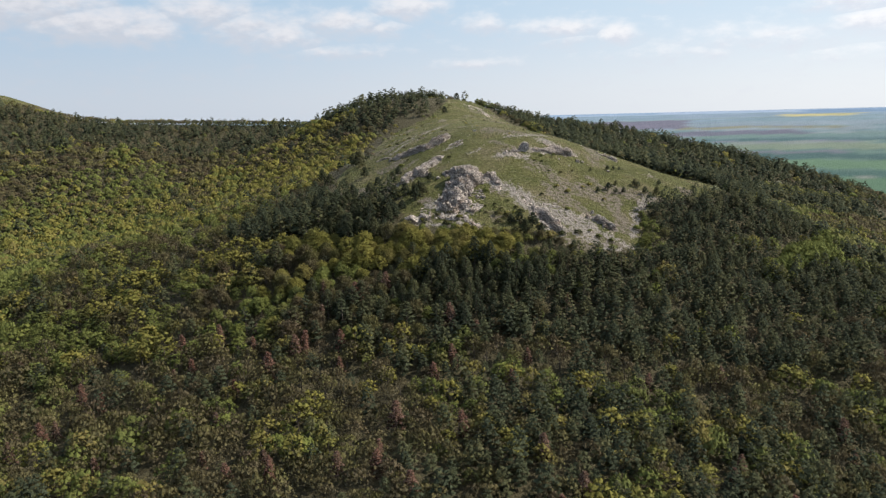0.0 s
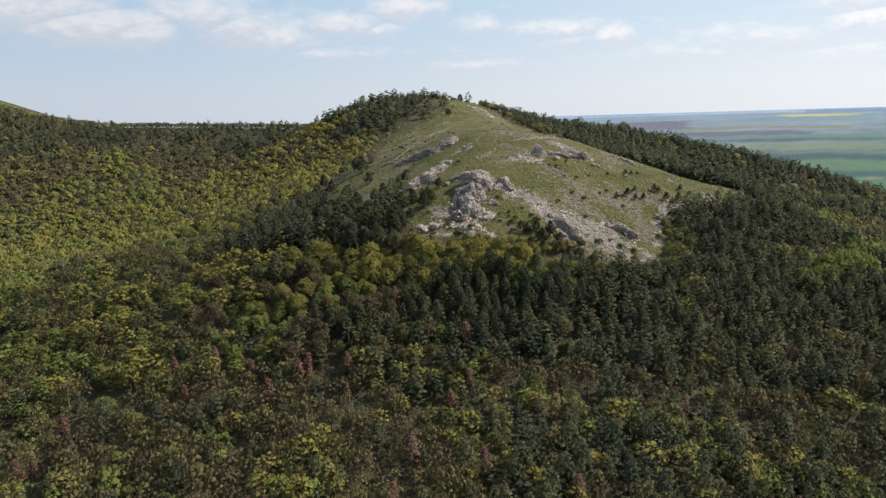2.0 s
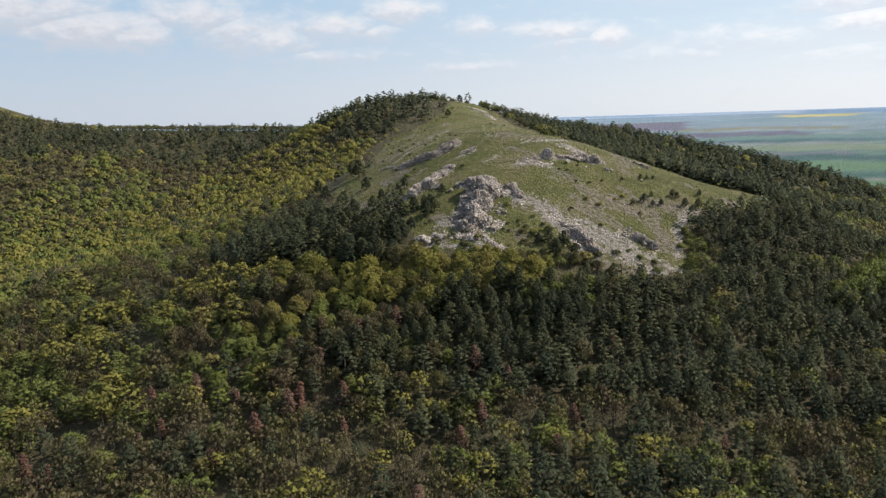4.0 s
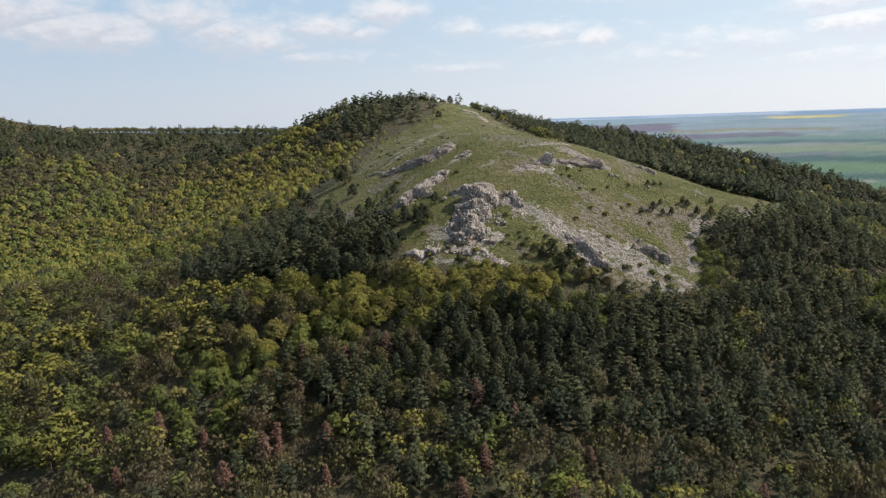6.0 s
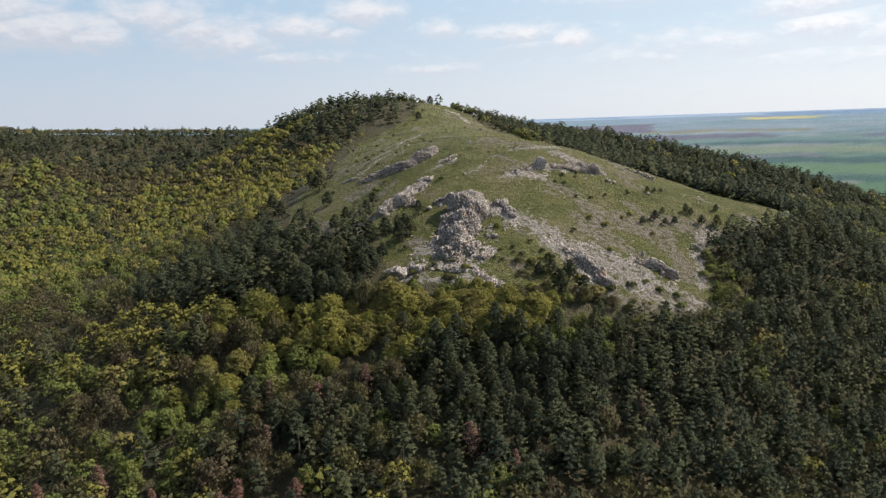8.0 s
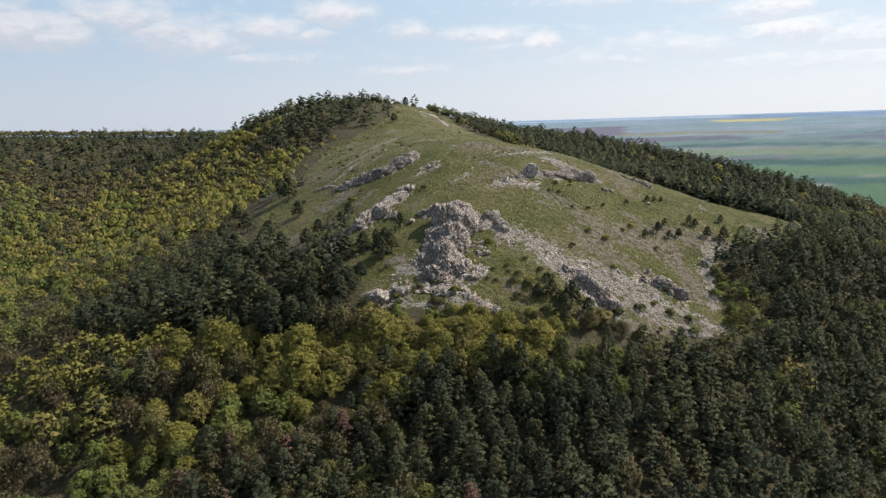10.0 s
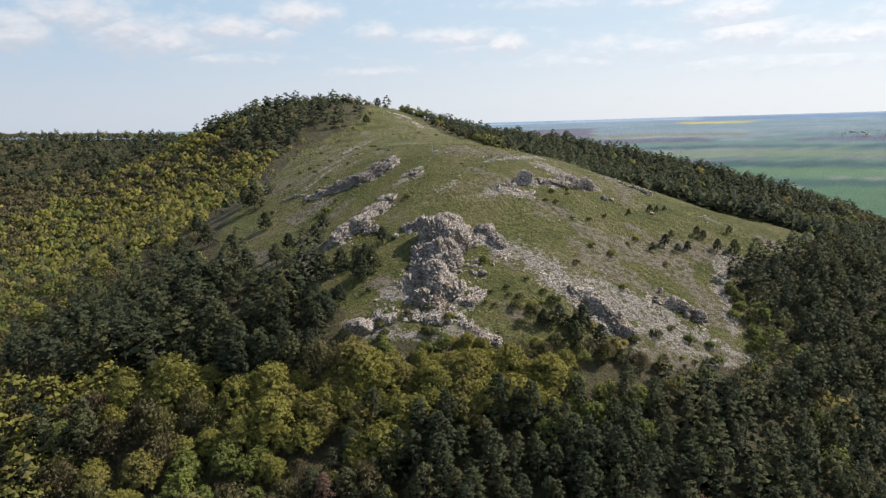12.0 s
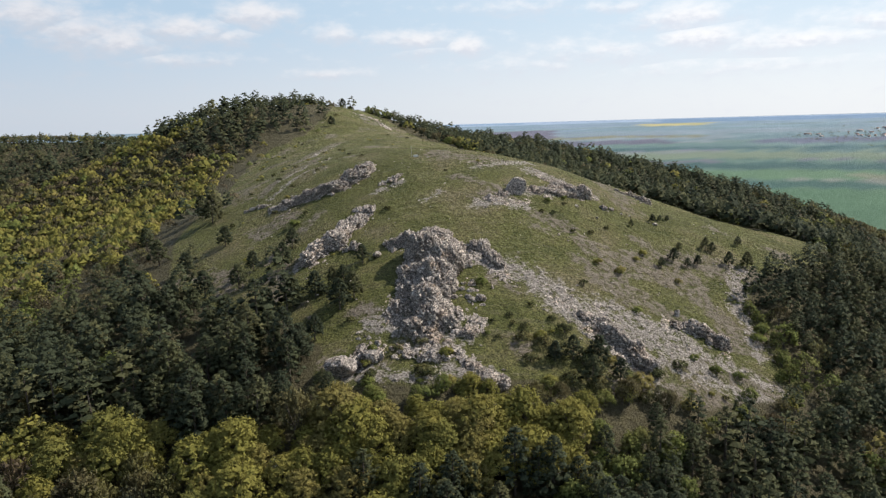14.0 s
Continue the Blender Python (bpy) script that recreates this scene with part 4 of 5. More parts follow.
def rock_mass(base, lines, g, seed, step=0.34, strike=0.6, steep=0.4, crack=1.0, ragged=2.2):
    """The living rock: tilted, jointed slabs rising out of the slope along lines x0, y0, x1, y1, half width, height; steep downhill, flush uphill."""
    xs = [v for q in lines for v in (q[0] - q[4] * 1.7, q[0] + q[4] * 1.7, q[2] - q[4] * 1.7, q[2] + q[4] * 1.7)]
    ys = [v for q in lines for v in (q[1] - q[4] * 1.7, q[1] + q[4] * 1.7, q[3] - q[4] * 1.7, q[3] + q[4] * 1.7)]
    px, py = np.meshgrid(np.arange(min(xs), max(xs), step), np.arange(min(ys), max(ys), step))
    wx, wy = px + 3.0 * (fbm(px, py, 5, 3, seed) - 0.5), py + 3.0 * (fbm(px, py, 5, 3, seed + 5) - 0.5)
    cs, sn = math.cos(strike), math.sin(strike)
    su, sv_ = (wx * cs + wy * sn) * 0.62, (-wx * sn + wy * cs) * 1.25
    e1, w1 = cells(su, sv_, g, seed)
    e2, w2 = cells(su * 1.1 + 9, sv_ * 1.2 + 4, g * 0.42, seed + 9)
    e3, w3 = cells(su * 1.0 + 31, sv_ * 2.0 + 17, g * 0.26, seed + 19)
    gx_, gy_ = land(px + 2.0, py) - land(px - 2.0, py), land(px, py + 2) - land(px, py - 2)
    gn = np.hypot(gx_, gy_) + 1e-6
    m, rise = np.zeros(px.shape), np.zeros(px.shape)
    for ax, ay, bx, by, w, h in lines:
        t = np.clip(((px - ax) * (bx - ax) + (py - ay) * (by - ay)) / ((bx - ax) ** 2 + (by - ay) ** 2 + 1e-6), 0, 1)
        ox, oy = px - ax - t * (bx - ax), py - ay - t * (by - ay)
        d = np.hypot(ox, oy) / w + 0.75 * (w1 - 0.5) + 0.3 * (w2 - 0.5) + ragged * (fbm(px, py, 6, 3, seed + 31) - 0.5)
        down = -(ox * gx_ + oy * gy_) / gn / w
        k = smooth(1.1, steep, d)
        m = np.maximum(m, k)
        rise = np.maximum(rise, k * h * (0.22 + 0.78 * smooth(-0.8, 0.35, down)))
    tilt = (w1 - 0.5) * (su - np.floor(su / g) * g - g / 2) * 0.45
    z = bumpy(px, py) - 1.0 + 0.72 * rise * (0.75 + 0.5 * w1) + m * (1.05 + tilt * crack + 0.15 * g * (w2 - 0.5))
    z -= m * crack * (0.24 * g * smooth(0.09 * g, 0.0, e1) + 0.11 * g * smooth(0.045 * g, 0.0, e2))
    z += m * (0.5 * (fbm(px, py, 1.5, 3, seed + 3) - 0.5) + 0.34 * (w3 - 0.5) - 0.2 * smooth(0.06, 0.0, e3))
    jx, jy = 1.2 * m * (fbm(px + 1.3 * z, py + z, 1.2, 3, seed + 21) - 0.5), 1.2 * m * (fbm(px + z, py + 1.3 * z, 1.2, 3, seed + 23) - 0.5)
    b = base.location
    verts = np.stack([px + jx - b.x, py + jy - b.y, z - b.z], -1)
    gid = np.arange(px.size).reshape(px.shape)
    q = np.stack([gid[:-1, :-1], gid[:-1, 1:], gid[1:, 1:], gid[1:, :-1]], -1).reshape(-1, 4)
    q = q[m.ravel()[q].max(1) > 0.02]
    used, inv = np.unique(q, return_inverse=True)
    return part("rock_mass", raw_mesh("rock_mass", verts.reshape(-1, 3)[used], inv.reshape(-1, 4), [ROCK]), base)


ORB = bmesh.new()
bmesh.ops.create_icosphere(ORB, subdivisions=2, radius=1.0)
ORB_V, ORB_F = np.array([v.co[:] for v in ORB.verts]), np.array([[v.index for v in f.verts] for f in ORB.faces])
ORB.free()


def rock_body(base, lines, seed, dip=(0.0, -0.9, -0.44), grain=0.28):
    """Continuous living rock along lines of (x, y, height of the core over the slope, radius): one skin over a chain of lumps, fluted, jointed and pitted."""
    r = np.random.default_rng(seed)
    b = base.location
    verts, faces = [], []
    for line in lines:
        for (x0, y0, h0, r0), (x1, y1, h1, r1) in zip(line, line[1:] or line):
            n = max(1, int(math.hypot(x1 - x0, y1 - y0) / (0.45 * (r0 + r1) * 0.5)))
            for k in range(n + 1):
                t = k / n
                rad = (r0 + t * (r1 - r0)) * r.uniform(0.75, 1.15)
                x, y = x0 + t * (x1 - x0) + r.normal(0, 0.22) * rad, y0 + t * (y1 - y0) + r.normal(0, 0.22) * rad
                z = ground_z(x, y) + h0 + t * (h1 - h0)
                lump = np.sign(ORB_V) * np.abs(ORB_V) ** 0.85 * rad * np.array([r.uniform(0.8, 1.2), r.uniform(0.8, 1.2), r.uniform(0.85, 1.15)])
                faces.append(ORB_F + len(ORB_V) * len(verts))
                verts.append(lump + np.array([x - b.x, y - b.y, z - b.z]))
    rough = new("rough_rock", raw_mesh("rough_rock", np.concatenate(verts), np.concatenate(faces)))
    skin = rough.modifiers.new("skin", "REMESH")
    skin.mode, skin.voxel_size = "VOXEL", grain
    bpy.context.view_layer.update()
    me = bpy.data.meshes.new_from_object(rough.evaluated_get(bpy.context.evaluated_depsgraph_get()))
    bpy.data.objects.remove(rough)
    co, nr = np.empty(len(me.vertices) * 3, np.float32), np.empty(len(me.vertices) * 3, np.float32)
    me.vertices.foreach_get("co", co)
    me.vertices.foreach_get("normal", nr)
    co, nr = co.reshape(-1, 3), nr.reshape(-1, 3)
    over = co[:, 2] + b.z - bumpy(co[:, 0] + b.x, co[:, 1] + b.y)
    off = Vector((seed * 7.3, seed * 3.1, seed * 5.7))
    push = np.zeros(len(co))
    d = Vector(dip).normalized()
    for i in np.where(over > -1.5)[0]:
        q = Vector(co[i].tolist()) + off
        q -= 0.66 * q.dot(d) * d
        near = noise.voronoi(q * 0.5 + 0.55 * noise.noise_vector(q * 0.5))[0]
        small = noise.voronoi(q * 1.25 + 0.4 * noise.noise_vector(q * 1.1))[0]
        joint = min(1.0, (near[1] - near[0]) / 0.2)
        pit = min(1.0, (small[1] - small[0]) / 0.26)
        push[i] = 0.8 * noise.noise(q * 0.4) - 1.2 * (1 - joint) ** 2 - 0.55 * (1 - pit) ** 1.4 + 0.35 * noise.noise(q * 1.5) + 0.3 * noise.noise(q * 3.1)
    co = co + nr * push[:, None]
    quads = np.empty(len(me.polygons) * 4, np.int32)
    me.polygons.foreach_get("vertices", quads)
    quads = quads.reshape(-1, 4)
    quads = quads[over[quads].max(1) > -1.2]
    used, inv = np.unique(quads, return_inverse=True)
    bpy.data.meshes.remove(me)
    return part("rock_body", raw_mesh("rock_body", co[used], inv.reshape(-1, 4), [ROCK]), base)


crag = outcrop("rock_crag", "tall fissured pale grey limestone crag on the hill's nose",
               [(12, 372, 5, 362, 6), (0, 372, 4, 364, 4), (20, 378, 16, 366, 4)], 60, 0.5, 1.8, 0.2, 0.3, 0.9)
rock_mass(crag, [(4, 398, 14, 397, 5, 1.2), (14, 392, 12, 380, 7, 1.6), (10, 378, 4, 362, 8, 1.0), (-2, 372, -6, 364, 4, 0.2), (16, 362, 12, 357, 4, 0.6)], 2.8, 100, 0.32, 1.2, 0.45, 0.7, 2.0)
rock_body(crag, [[(13, 399, -1.5, 5.2), (12, 389, 0.6, 6.0), (9.5, 377, 0.6, 5.6), (6, 366, -0.6, 4.8), (3, 360, -1.2, 3.6)], [(12, 398, 0, 3.6), (1, 400, -0.9, 2.4)],
                 [(7, 389, -1, 3.8), (2, 378, -1.6, 3.8), (-3, 367, -1.8, 3.0)], [(17, 394, 0.2, 3.2), (20, 385, -0.2, 2.8)], [(1, 361, 0.6, 2.7)], [(6.2, 360.5, 0.6, 1.7)], [(10, 361, 0.4, 2.1)],
                 [(13.5, 358, 0, 1.9)], [(26, 394, -0.4, 2.8), (29, 385, -1.2, 2.5)], [(20, 369.5, 0.3, 1.5)]], 1)
rubble = outcrop("rock_rubble", "fallen limestone blocks below the crag at the wood's edge",
                 [(-8, 357, 10, 352, 5), (10, 352, 17, 344, 3), (-14, 364, -4, 360, 3), (8, 362, 16, 356, 3)], 80, 0.3, 1.5, 0.25)
rock_body(rubble, [[(-13, 356, -0.2, 2.1), (-8, 355, 0.2, 2.2)], [(14, 345, 0, 2.0), (18, 342, 0.5, 2.7)], [(-1, 354, -0.8, 1.6), (6, 352, -0.6, 1.7)]], 8)
rock_mass(rubble, [(-3, 356, 6, 354, 3.5, 0.9), (10, 352, 16, 346, 3, 1.2), (-12, 358, -8, 357, 3, 0.8)], 2.6, 130)
ledge = outcrop("rock_ledge", "tilted pale limestone ledge breaking out of the grass slope",
                [(-24, 408, -14, 411, 3.5), (-14, 411, -3, 428, 3)], 26, 0.4, 1.5, 0.25, 0.1, 0.8, 0.9)
rock_mass(ledge, [(-22, 408, -13, 412, 5.5, 1.0), (-13, 414, -3, 428, 5.0, 0.9)], 2.4, 160)
rock_body(ledge, [[(-23, 406, 0.3, 3.8), (-15, 412, 0.4, 4.2), (-8, 421, -0.4, 3.2), (-2, 429, -1.1, 2.4)], [(-9, 405, 0, 1.7)], [(-12.5, 404.5, 0.3, 1.5)]], 2, (-0.65, -0.7, -0.4))
ledge = outcrop("rock_ledge", "long low limestone ledge high on the grass slope",
                [(-40, 466, -34, 462, 1.6), (-34, 462, -7, 453, 2.6), (-7, 453, -1, 462, 2.5)], 30, 0.4, 1.3, 0.2, 0.05, 0.8, 0.1)
rock_mass(ledge, [(-34, 463, -10, 457, 3.6, 0.7), (-8, 457, 0, 466, 5.0, 1.0), (5, 446, 12, 449, 2.6, 0.4)], 2.4, 190)
rock_body(ledge, [[(-34, 463, -0.7, 2.1), (-20, 459, 0.2, 2.8), (-10, 457, 0.5, 3.1), (-3, 461, 0.4, 3.8), (3, 469, -0.9, 2.4)], [(-45, 476, -0.6, 1.3), (-37, 471, -0.6, 1.5)], [(4, 446, -0.7, 1.5), (12, 450, -0.5, 1.7)]], 3, (-0.9, 0.2, -0.3))
ledge = outcrop("rock_ledge", "broken limestone shelf near the top of the hill",
                [(58, 431, 78, 435, 2.6), (62, 447, 76, 438, 4), (44, 426, 52, 428, 3)], 30, 0.3, 1.2, 0.3, 0.05, 0.7)
rock_body(ledge, [[(56, 432, -0.7, 2.0), (66, 434, -0.5, 2.5), (77, 437, 0.2, 3.2)], [(66, 441, -1.4, 2.4), (74, 442, -1.0, 2.6)], [(43, 427, -1.2, 2.4), (37, 422, -1.8, 2.4)], [(82, 429, 0, 1.3)]], 4)
rock_mass(ledge, [(57, 432, 78, 437, 3.8, 0.6), (60, 449, 74, 441, 4.2, 0.4), (38, 421, 50, 423, 4.6, 0.2)], 2.6, 220, 0.34, 0.2, 0.4, 1.0, 2.8)
band = outcrop("rock_band", "slanting band of pale broken limestone down the slope",
               [(25, 388, 28, 379, 2.5), (28, 379, 40, 376, 3), (40, 376, 49, 363, 3.2)], 46, 0.3, 1.2, 0.35, 0.0, 0.6, -0.6)
rock_mass(band, [(26, 393, 29, 384, 4.2, 0.6), (29, 382, 40, 378, 4.6, 0.0), (40, 378, 50, 364, 6.5, 0.0)], 2.2, 250, 0.34, -0.5, 0.3, 0.6, 3.6)
scarp = outcrop("rock_scarp", "dark-hollowed limestone scarp at the foot of the stone band",
                [(48, 364, 57, 350, 3.2)], 20, 0.4, 1.6, 0.15, 0.3, 0.9)
rock_mass(scarp, [(49, 363, 53, 357, 4.0, 0.8), (53, 357, 58, 350, 4.0, 0.8)], 2.6, 280)
rock_body(scarp, [[(48, 366, -1, 2.6), (54, 358, 0.2, 3.2), (59, 350, -0.4, 2.8)], [(51, 352, 0, 1.5)]], 5, (0.45, -0.8, -0.4))
scarp = outcrop("rock_scarp", "grey rounded limestone scarp above the bare gully",
                [(78, 372, 87, 364, 3)], 16, 0.4, 1.5, 0.15, 0.15, 0.8)
rock_mass(scarp, [(75, 371, 82, 370, 3.4, 0.3), (82, 370, 88, 366, 4.0, 0.6)], 2.6, 310)
rock_body(scarp, [[(75, 371, -1.5, 2.2), (82, 370, -0.9, 2.9), (88, 366, -0.3, 3.1)]], 6, (0.8, -0.4, -0.3))
ledge = outcrop("rock_ledge", "limestone edge on the skyline above the pine wood",
                [(101, 452, 111, 449, 1.8)], 10, 0.4, 1.2, 0.2)
rock_body(ledge, [[(99, 457, -0.7, 1.7), (110, 451, 0, 2.1)]], 7)
ledge = outcrop("rock_ledge", "limestone slabs by the summit path in the grass",
                [(22, 812, 40, 800, 4), (40, 800, 50, 755, 3)], 30, 0.6, 2.0, 0.3)
rock_mass(ledge, [(30, 808, 42, 798, 3.5, 1.0), (44, 780, 48, 760, 2.5, 1.0)], 3.0, 370, 0.8)
outcrop("rock_ledge", "pale slabs scattered over the crest of the hill",
        [(33, 417, 48, 417, 3.5), (8, 413, 30, 417, 1.2)], 34, 0.25, 0.7, 0.5, 0, 0.45)

for x, y, s, k, words in ((-17.5, 353, 3.8, 0, "large rounded limestone boulder at the foot of the crag"), (-10.5, 355, 2.3, 1, "squat limestone boulder beside a larger round one"),
                          (49, 429, 3.3, 2, "tall rounded limestone block standing on the crest"), (15, 343, 2.6, 1, "dark limestone boulder half hidden by bushes")):
    b = new("boulder", ROUND[k])
    b.matrix_basis = Matrix.LocRotScale((x, y, ground_z(x, y) + s * 0.42), Euler((0.1, 0.05, k * 1.3)), (s * (1.3 if k == 2 else 1.05), s * (1.2 if k == 2 else 1.0), s * (1.05 if k == 2 else 0.9)))
    tagged(b, words, "boulder")
for x, y, s in ((62, 409, 1.0), (85, 430, 1.3), (100, 426, 1.0), (83, 431, 0.8), (47, 373, 0.8), (7, 446, 1.5), (9, 444, 1.2), (5, 448, 1.0), (-4, 396, 1.6), (-9, 402, 1.3),
                (18, 369, 1.3), (70, 426, 0.9), (88, 428, 0.7), (91, 428, 0.6), (55, 404, 0.6), (75, 420, 0.6)):
    b = new("loose_boulder", BLOCKS[rock_rng.randrange(9)])
    b.matrix_basis = Matrix.LocRotScale((x, y, ground_z(x, y) + s * 0.2), Euler((0, 0, rock_rng.uniform(0, 6))), (s * 1.3, s, s * 0.75))
    tagged(b, "grey limestone boulder lying in the grass", "boulder", "boulders in the grass")

# stones too many to count
stones = []
for ax, ay, bx, by, w in SCREE:
    n = int(2 * w + 0.6 * math.hypot(bx - ax, by - ay) * w * 0.5)
    t, a, rr = rng.uniform(0, 1, n), rng.uniform(0, 6.28, n), w * 1.15 * np.sqrt(rng.uniform(0, 1, n))
    stones.append(np.stack([ax + t * (bx - ax) + rr * np.cos(a), ay + t * (by - ay) + rr * np.sin(a)], 1))
n = 700
sx, sy = rng.uniform(-40, 130, n), rng.uniform(345, 500, n)
ok = (open_depth(sx, sy) > 4) & (fbm(sx, sy, 16, 4, 31) > 0.5)
stones.append(np.stack([sx[ok], sy[ok]], 1))
stones = np.concatenate(stones)
oct_v = np.array([(1, 0, 0), (-1, 0, 0), (0, 1, 0), (0, -1, 0), (0, 0, 1), (0, 0, -1)], float)
oct_f = np.array([(0, 2, 4), (2, 1, 4), (1, 3, 4), (3, 0, 4), (2, 0, 5), (1, 2, 5), (3, 1, 5), (0, 3, 5)])
m = len(stones)
sv = oct_v[None] * (0.14 + 0.42 * rng.uniform(0, 1, (m, 1, 1)) ** 3) * rng.uniform(0.6, 1.4, (m, 6, 3)) * np.array([1.2, 1.2, 0.7])
sv = sv + rng.normal(0, 0.06, sv.shape)
sv[..., :2] += stones[:, None]
sv[..., 2] += bumpy(stones[:, 0], stones[:, 1])[:, None] + 0.05
sf = (oct_f[None] + 6 * np.arange(m)[:, None, None]).reshape(-1, 3)
tagged(new("loose_stones", raw_mesh("loose_stones", sv.reshape(-1, 3), sf, [ROCK])), "pale limestone rubble strewn over the bare ground", "stones", kind="stuff")

# grass tussocks over the open hill
n = 26000
qx, qy = rng.uniform(-60, 180, n), rng.uniform(338, 540, n)
ok = (open_depth(qx, qy) > -2) & (along(qx, qy, SCREE) < 0.5) & (fbm(qx, qy, 9, 3, 91) > 0.46)
qx, qy = qx[ok], qy[ok]
base = np.stack([qx, qy, bumpy(qx, qy) + 0.1], 1)
tf = leaf_faces(base, np.tile((0.0, 0.0, 1.0), (len(base), 1)), 0.26, rng, 0.9, 0.6)
tagged(new("grass_tussocks", soup("grass_tussocks", tf, TUFT, rng.uniform(0, 1, len(tf)))), "short tussocks of grazed spring grass on the hill", "grass", kind="stuff")

# ---- trees and bushes of the open hill ----
LONE = [(-8, 394, .55), (-44, 409, .7), (-40, 417, .6), (-28, 384, .8), (-22, 385, .7), (-16, 376, .8), (-12, 379, .7), (-59, 483, 1.1), (-65, 501, .9), (-51, 447, .7),
        (-31, 409, .8), (-28, 423, .6), (-63, 437, .7), (-75, 456, .9), (-84, 482, .9), (-64, 414, .8), (-54, 411, .8), (-35, 383, .8), (-40, 375, .9), (-46, 388, .8),
        (-56, 400, .8), (-48, 376, 1.0), (-58, 389, 1.0), (-34, 368, 1.0), (-27, 361, .9), (-23, 367, .6), (-75, 424, 1.0), (-66, 402, 1.0), (-84, 449, .9), (-17, 388, .5), (-14, 387, .5),
        (88, 420, .3), (100, 428, .36), (104, 430, .3), (108, 432, .26), (95, 404, .55), (99, 402, .4),
        (104, 404, .42), (113, 414, .5), (115, 413, .42), (117, 406, .55), (129, 419, .4), (124, 406, .62), (88, 399, .4), (101, 411, .35), (2, 745, .8), (17, 832, .8), (44, 349, .75), (38, 350, .6), (33, 349, .5), (40, 343, .7), (48, 345, .55)]
OPEN_PINES = []
for v in range(5):
    stem, crown = pine_shape(rng, 90, 22, 0.19, 6.6, 3.3)
    OPEN_PINES.append((soup("open_pine_trunk", stem, BARK), soup("open_pine_crown", crown, PINE)))
for n, (x, y, s) in enumerate(LONE):
    tree = thing("pine_tree", (x, y, ground_z(x, y)), "lone dark green pine growing on the open grass slope", "tree", "pines on the grass slope", n * 1.7, s * (1.3 if x > 60 else 1.55))
    part("trunk", OPEN_PINES[n % 5][0], tree)
    part("crown", OPEN_PINES[n % 5][1], tree)


def bush_shape(brng, n, per, leaf, h, wide):
    stem = [pole([(0, 0, -0.2), (0.1 * k, 0.1 * (1 - k), h * 0.5)], [0.06, 0.03], 3) for k in (-1, 0, 1)]
    clumps = []
    for i in range(n):
        k, f = i * 2.399, brng.uniform(0, 1) ** 0.5
        clumps.append((wide * f * math.cos(k), wide * f * math.sin(k), h * (0.25 + 0.6 * (1 - f * f) * brng.uniform(0.6, 1)), wide * brng.uniform(0.28, 0.42)))
    return np.concatenate(stem), clump_faces(clumps, per, leaf, brng, 0.8)


def bush_kit(mat):
    kit = []
    for _ in range(4):
        stem, crown = bush_shape(rng, 16, 18, 0.17, 1.5, 1.1)
        kit.append((soup("bush_stem", stem, BARK), soup("bush_crown", crown, mat)))
    return kit


DARK_BUSH, BRIGHT_BUSH, PALE_BUSH = bush_kit(JUNIPER), bush_kit(GREEN), bush_kit(OAK)
DARK = [(26, 363, .7), (26, 360, .6), (28, 357, .9), (21, 361, .6), (33, 367, .7), (32, 354, 1.5), (39, 358, 1.6), (41, 350, 1.8), (35, 352, 1.4), (27, 349, 1.4), (35, 343, 1.7), (37, 362, 0.9), (45, 353, 1.3), (29, 359, 1.0),
        (41, 342, 1.8), (21, 356, .7), (-4, 356, 1.0), (-14, 370, .8), (53, 379, .9), (58, 417, .8), (61, 407, .7), (68, 409, .8), (76, 414, .8), (54, 417, .7), (65, 425, .7),
        (-17, 493, .7), (-27, 480, .9), (2, 497, .6), (-1, 602, .8), (28, 448, .5)]
BRIGHT = [(22, 376, 1.2), (79, 353, 1.3), (75, 357, .9), (66, 372, 1.0), (59, 425, .9), (67, 430, .8), (103, 370, 1.6), (117, 374, 1.6), (108, 375, 1.6), (-12, 348, 1.1), (-27, 440, 1.3),
          (106, 362, 1.5), (101, 356, 1.3)]
PALE = [(52, 343, 2.4), (47, 339, 2.2), (69, 389, 1.3), (63, 392, 1.0), (79, 399, .9), (18, 396, .8), (84, 404, 1.0), (90, 392, .9)]
brng = random.Random(11)
FOOT = []
while len(FOOT) < 46:
    x, y = brng.uniform(-22, 100), brng.uniform(338, 358)
    if brng.random() < (1.0 if x < 20 or x > 50 else 0.4):
        FOOT.append((x, y, brng.uniform(0.5, 1.5)))
FLANK = []
while len(FLANK) < 70:
    x, y = brng.uniform(-52, 70), brng.uniform(400, 720)
    d = float(open_depth(np.array([x]), np.array([y]))[0])
    if d > 2 and brng.random() < (1.0 if x < 0 else 0.25) * (1.0 if d < 30 else 0.3):
        FLANK.append((x, y, brng.uniform(0.35, 0.9)))
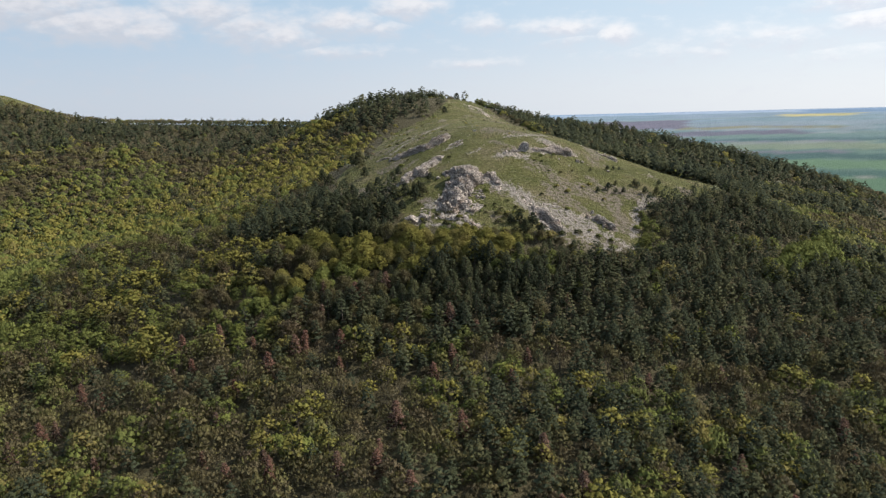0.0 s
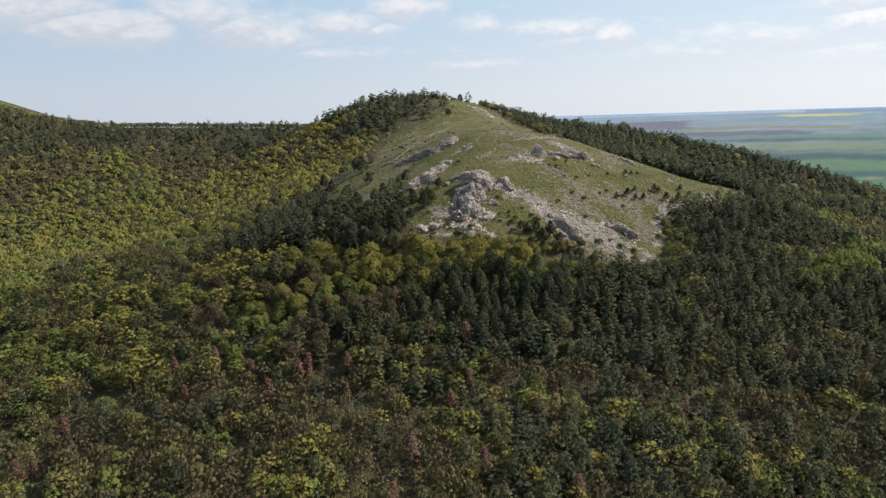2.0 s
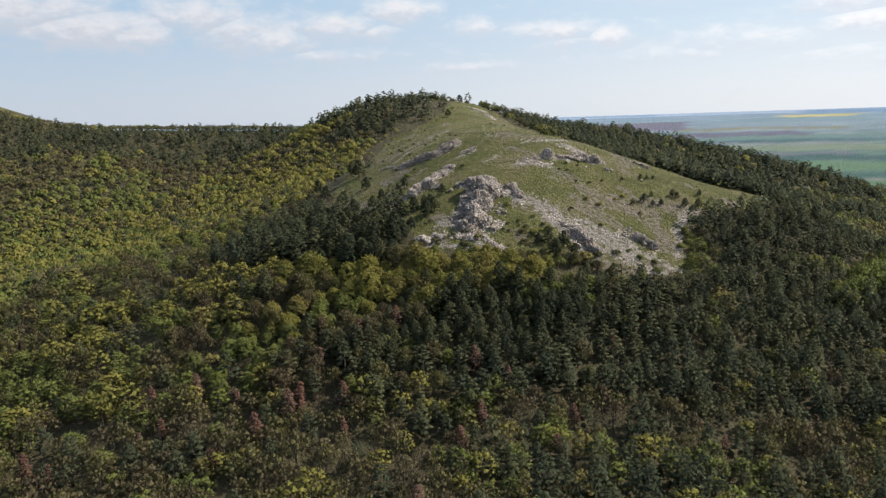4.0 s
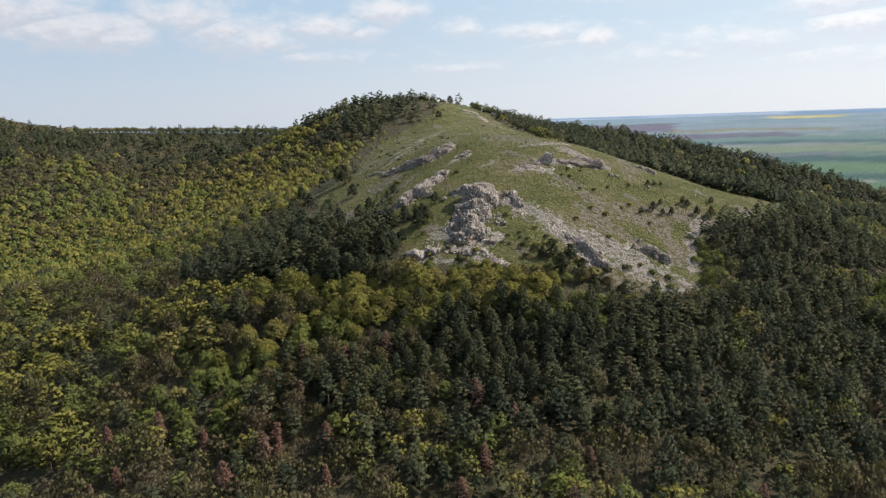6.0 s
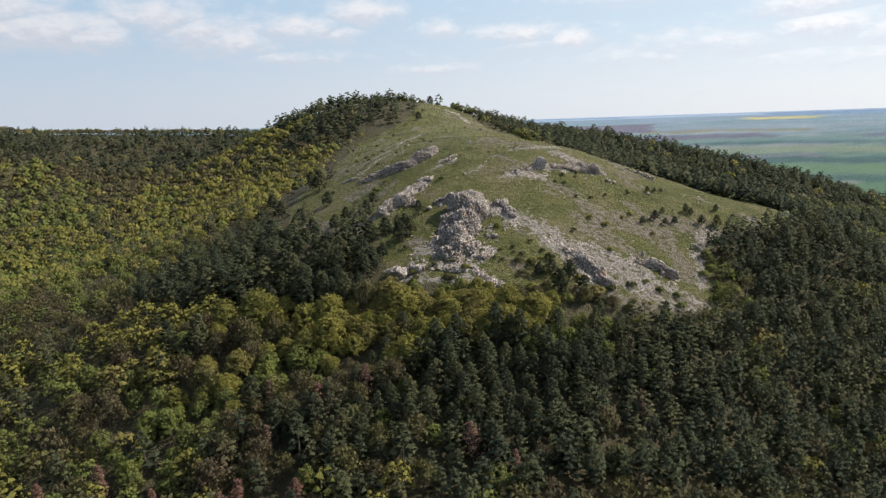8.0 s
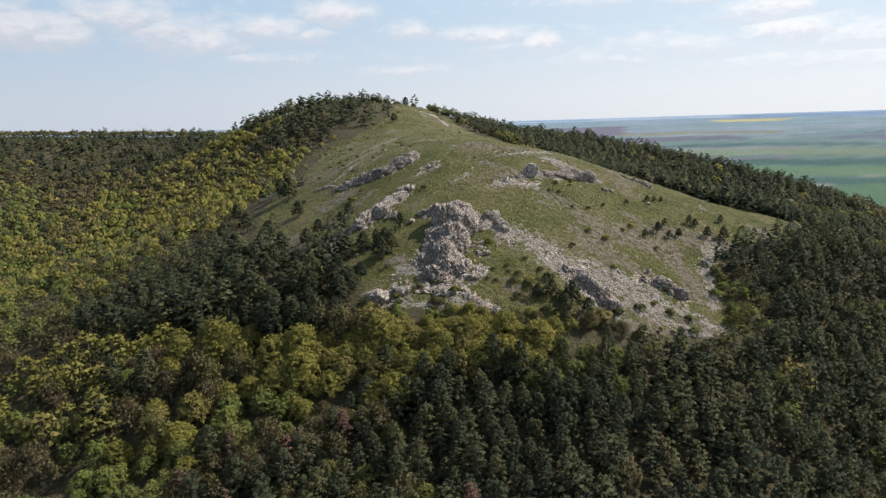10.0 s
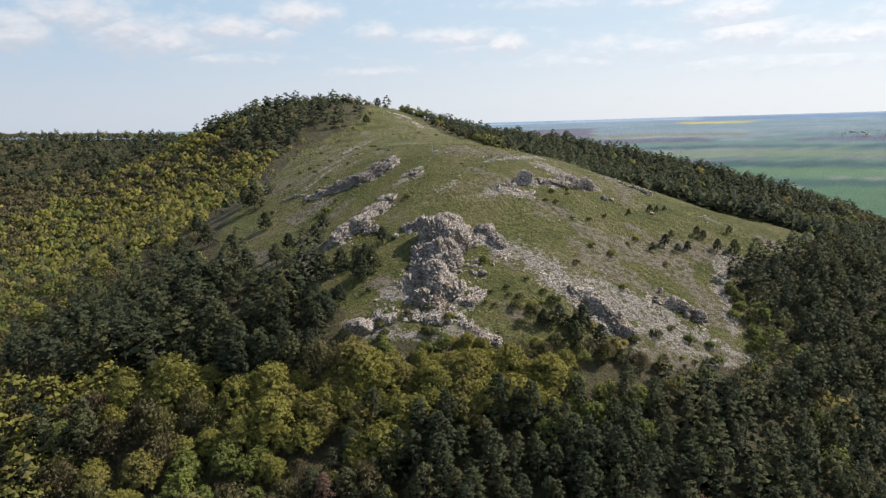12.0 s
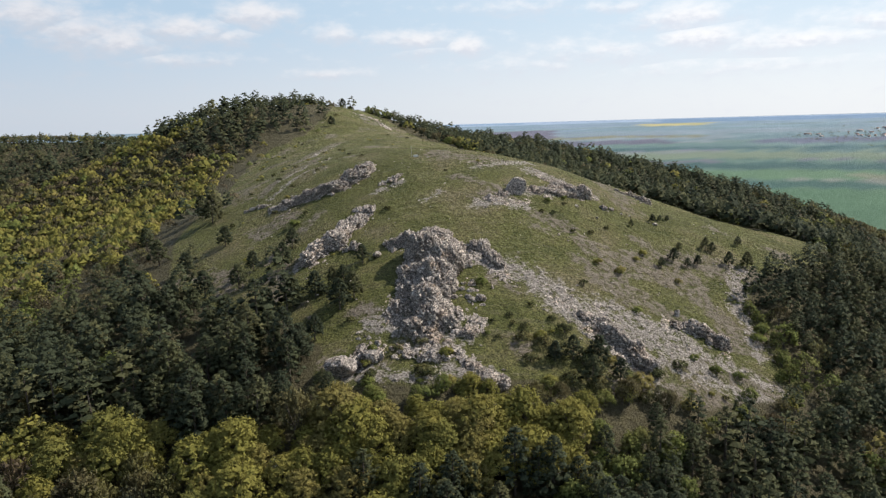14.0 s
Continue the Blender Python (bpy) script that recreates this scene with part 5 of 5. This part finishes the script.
for spots, kit, words in ((FOOT[::3], DARK_BUSH, "low dark juniper bush at the foot of the rocks"), (FOOT[1::3], BRIGHT_BUSH, "fresh green shrub at the foot of the rocks"), (FOOT[2::3], PALE_BUSH, "olive thorn shrub at the foot of the rocks"), (FLANK[::2], DARK_BUSH, "small dark juniper on the grassy flank"), (FLANK[1::2], PALE_BUSH, "small olive thorn bush on the grassy flank"), (DARK, DARK_BUSH, "low dark juniper bush on the stony grass slope"), (BRIGHT, BRIGHT_BUSH, "small bright green bush among the rocks"),
                          (PALE, PALE_BUSH, "yellow-green bush in spring leaf on the slope")):
    for n, (x, y, s) in enumerate(spots):
        b = thing("bush", (x, y, ground_z(x, y)), words, "bush", "bushes of the hill", n * 2.1, s * 1.3)
        part("stem", kit[n % 4][0], b)
        part("crown", kit[n % 4][1], b)

BLOSSOM_BUSH = bush_kit(BLOSSOM)
for n, (x, y, s) in enumerate(((-69, 337, 2.2), (-60, 332, 2.0), (-32, 331, 1.8), (280, 560, 3.0), (335, 698, 3.2), (163, 420, 2.6))):
    b = thing("blossoming_bush", (x, y, ground_z(x, y) + 1.5), "wild plum bush in pale blossom at the wood's edge", "bush", "blossoming bushes", n * 1.1, s)
    part("stem", BLOSSOM_BUSH[n % 4][0], b)
    part("crown", BLOSSOM_BUSH[n % 4][1], b)

# survey mark on the crest: a pale slab with a thin pole
z = ground_z(21, 471)
mark = thing("survey_mark", (21, 471, z), "pale concrete survey slab with a thin steel pole on the crest", "marker")
bm = bmesh.new()
bmesh.ops.create_cube(bm, size=1.0)
bmesh.ops.scale(bm, vec=(1.9, 1.1, 0.8), verts=bm.verts)
bmesh.ops.bevel(bm, geom=bm.edges[:], offset=0.08, segments=2, affect="EDGES")
me = bpy.data.meshes.new("survey_slab")
bm.to_mesh(me)
bm.free()
me.materials.append(PLASTER)
part("slab", me, mark).location = (0, 0, 0.3)
pm = soup("survey_pole", pole([(0, 0, 0), (0, 0, 4.6)], [0.05, 0.04], 6), STEEL)
part("pole", pm, mark).location = (-1.6, 0.4, -0.1)

# ---- village far out on the plain ----


def house_meshes(w, d, h, rise):
    a, b = w / 2, d / 2
    wall = np.array([(-a, -b, -2), (a, -b, -2), (a, b, -2), (-a, b, -2), (-a, -b, h), (a, -b, h), (a, b, h), (-a, b, h)])
    wf = np.array([(0, 1, 5, 4), (1, 2, 6, 5), (2, 3, 7, 6), (3, 0, 4, 7)])
    e, o = 0.4, 0.25
    roof = np.array([(-a - e, -b - e, h - o), (a + e, -b - e, h - o), (a + e, b + e, h - o), (-a - e, b + e, h - o), (-a - e, 0, h + rise), (a + e, 0, h + rise)])
    rf = np.array([(0, 1, 5), (0, 5, 4), (2, 3, 4), (2, 4, 5), (1, 2, 5), (3, 0, 4), (0, 3, 2), (0, 2, 1)])
    return raw_mesh("house_wall", wall, wf, [PLASTER]), raw_mesh("house_roof", roof, rf, [TILE])


HOUSES = [house_meshes(11, 8, 4, 3), house_meshes(16, 9, 5, 3), house_meshes(26, 10, 5, 2.5)]
hrng = random.Random(3)
for n in range(46):
    x, y = 1740 + 560 * hrng.random(), 2120 + 330 * hrng.random()
    hm = HOUSES[n % 3]
    home = thing("village_house", (x, y, ground_z(x, y)), "pale rendered village house with a tiled roof on the plain", "house", "houses of the far village", hrng.uniform(-0.3, 0.3), hrng.uniform(0.6, 0.95))
    part("wall", hm[0], home)
    part("roof", hm[1], home)
vx, vy = rng.uniform(1650, 2300, 180), 2260 + rng.normal(0, 110, 180)
vz = bumpy(vx, vy)
vf = []
for v in range(6):
    k = np.arange(v, 180, 6)
    vf.append((FAR["green"][v][None, :, :3] * 0.7 + np.stack([vx[k], vy[k], vz[k]], 1)[:, None, None, :]).reshape(-1, 3, 3))
tagged(new("village_trees", soup("village_trees", np.concatenate([np.concatenate(vf), np.tile((-0.2, -0.3, 0.9), (sum(map(len, vf)), 1))[:, None]], 1), GREEN)), "distant rows of trees round the village gardens", "trees", kind="stuff")
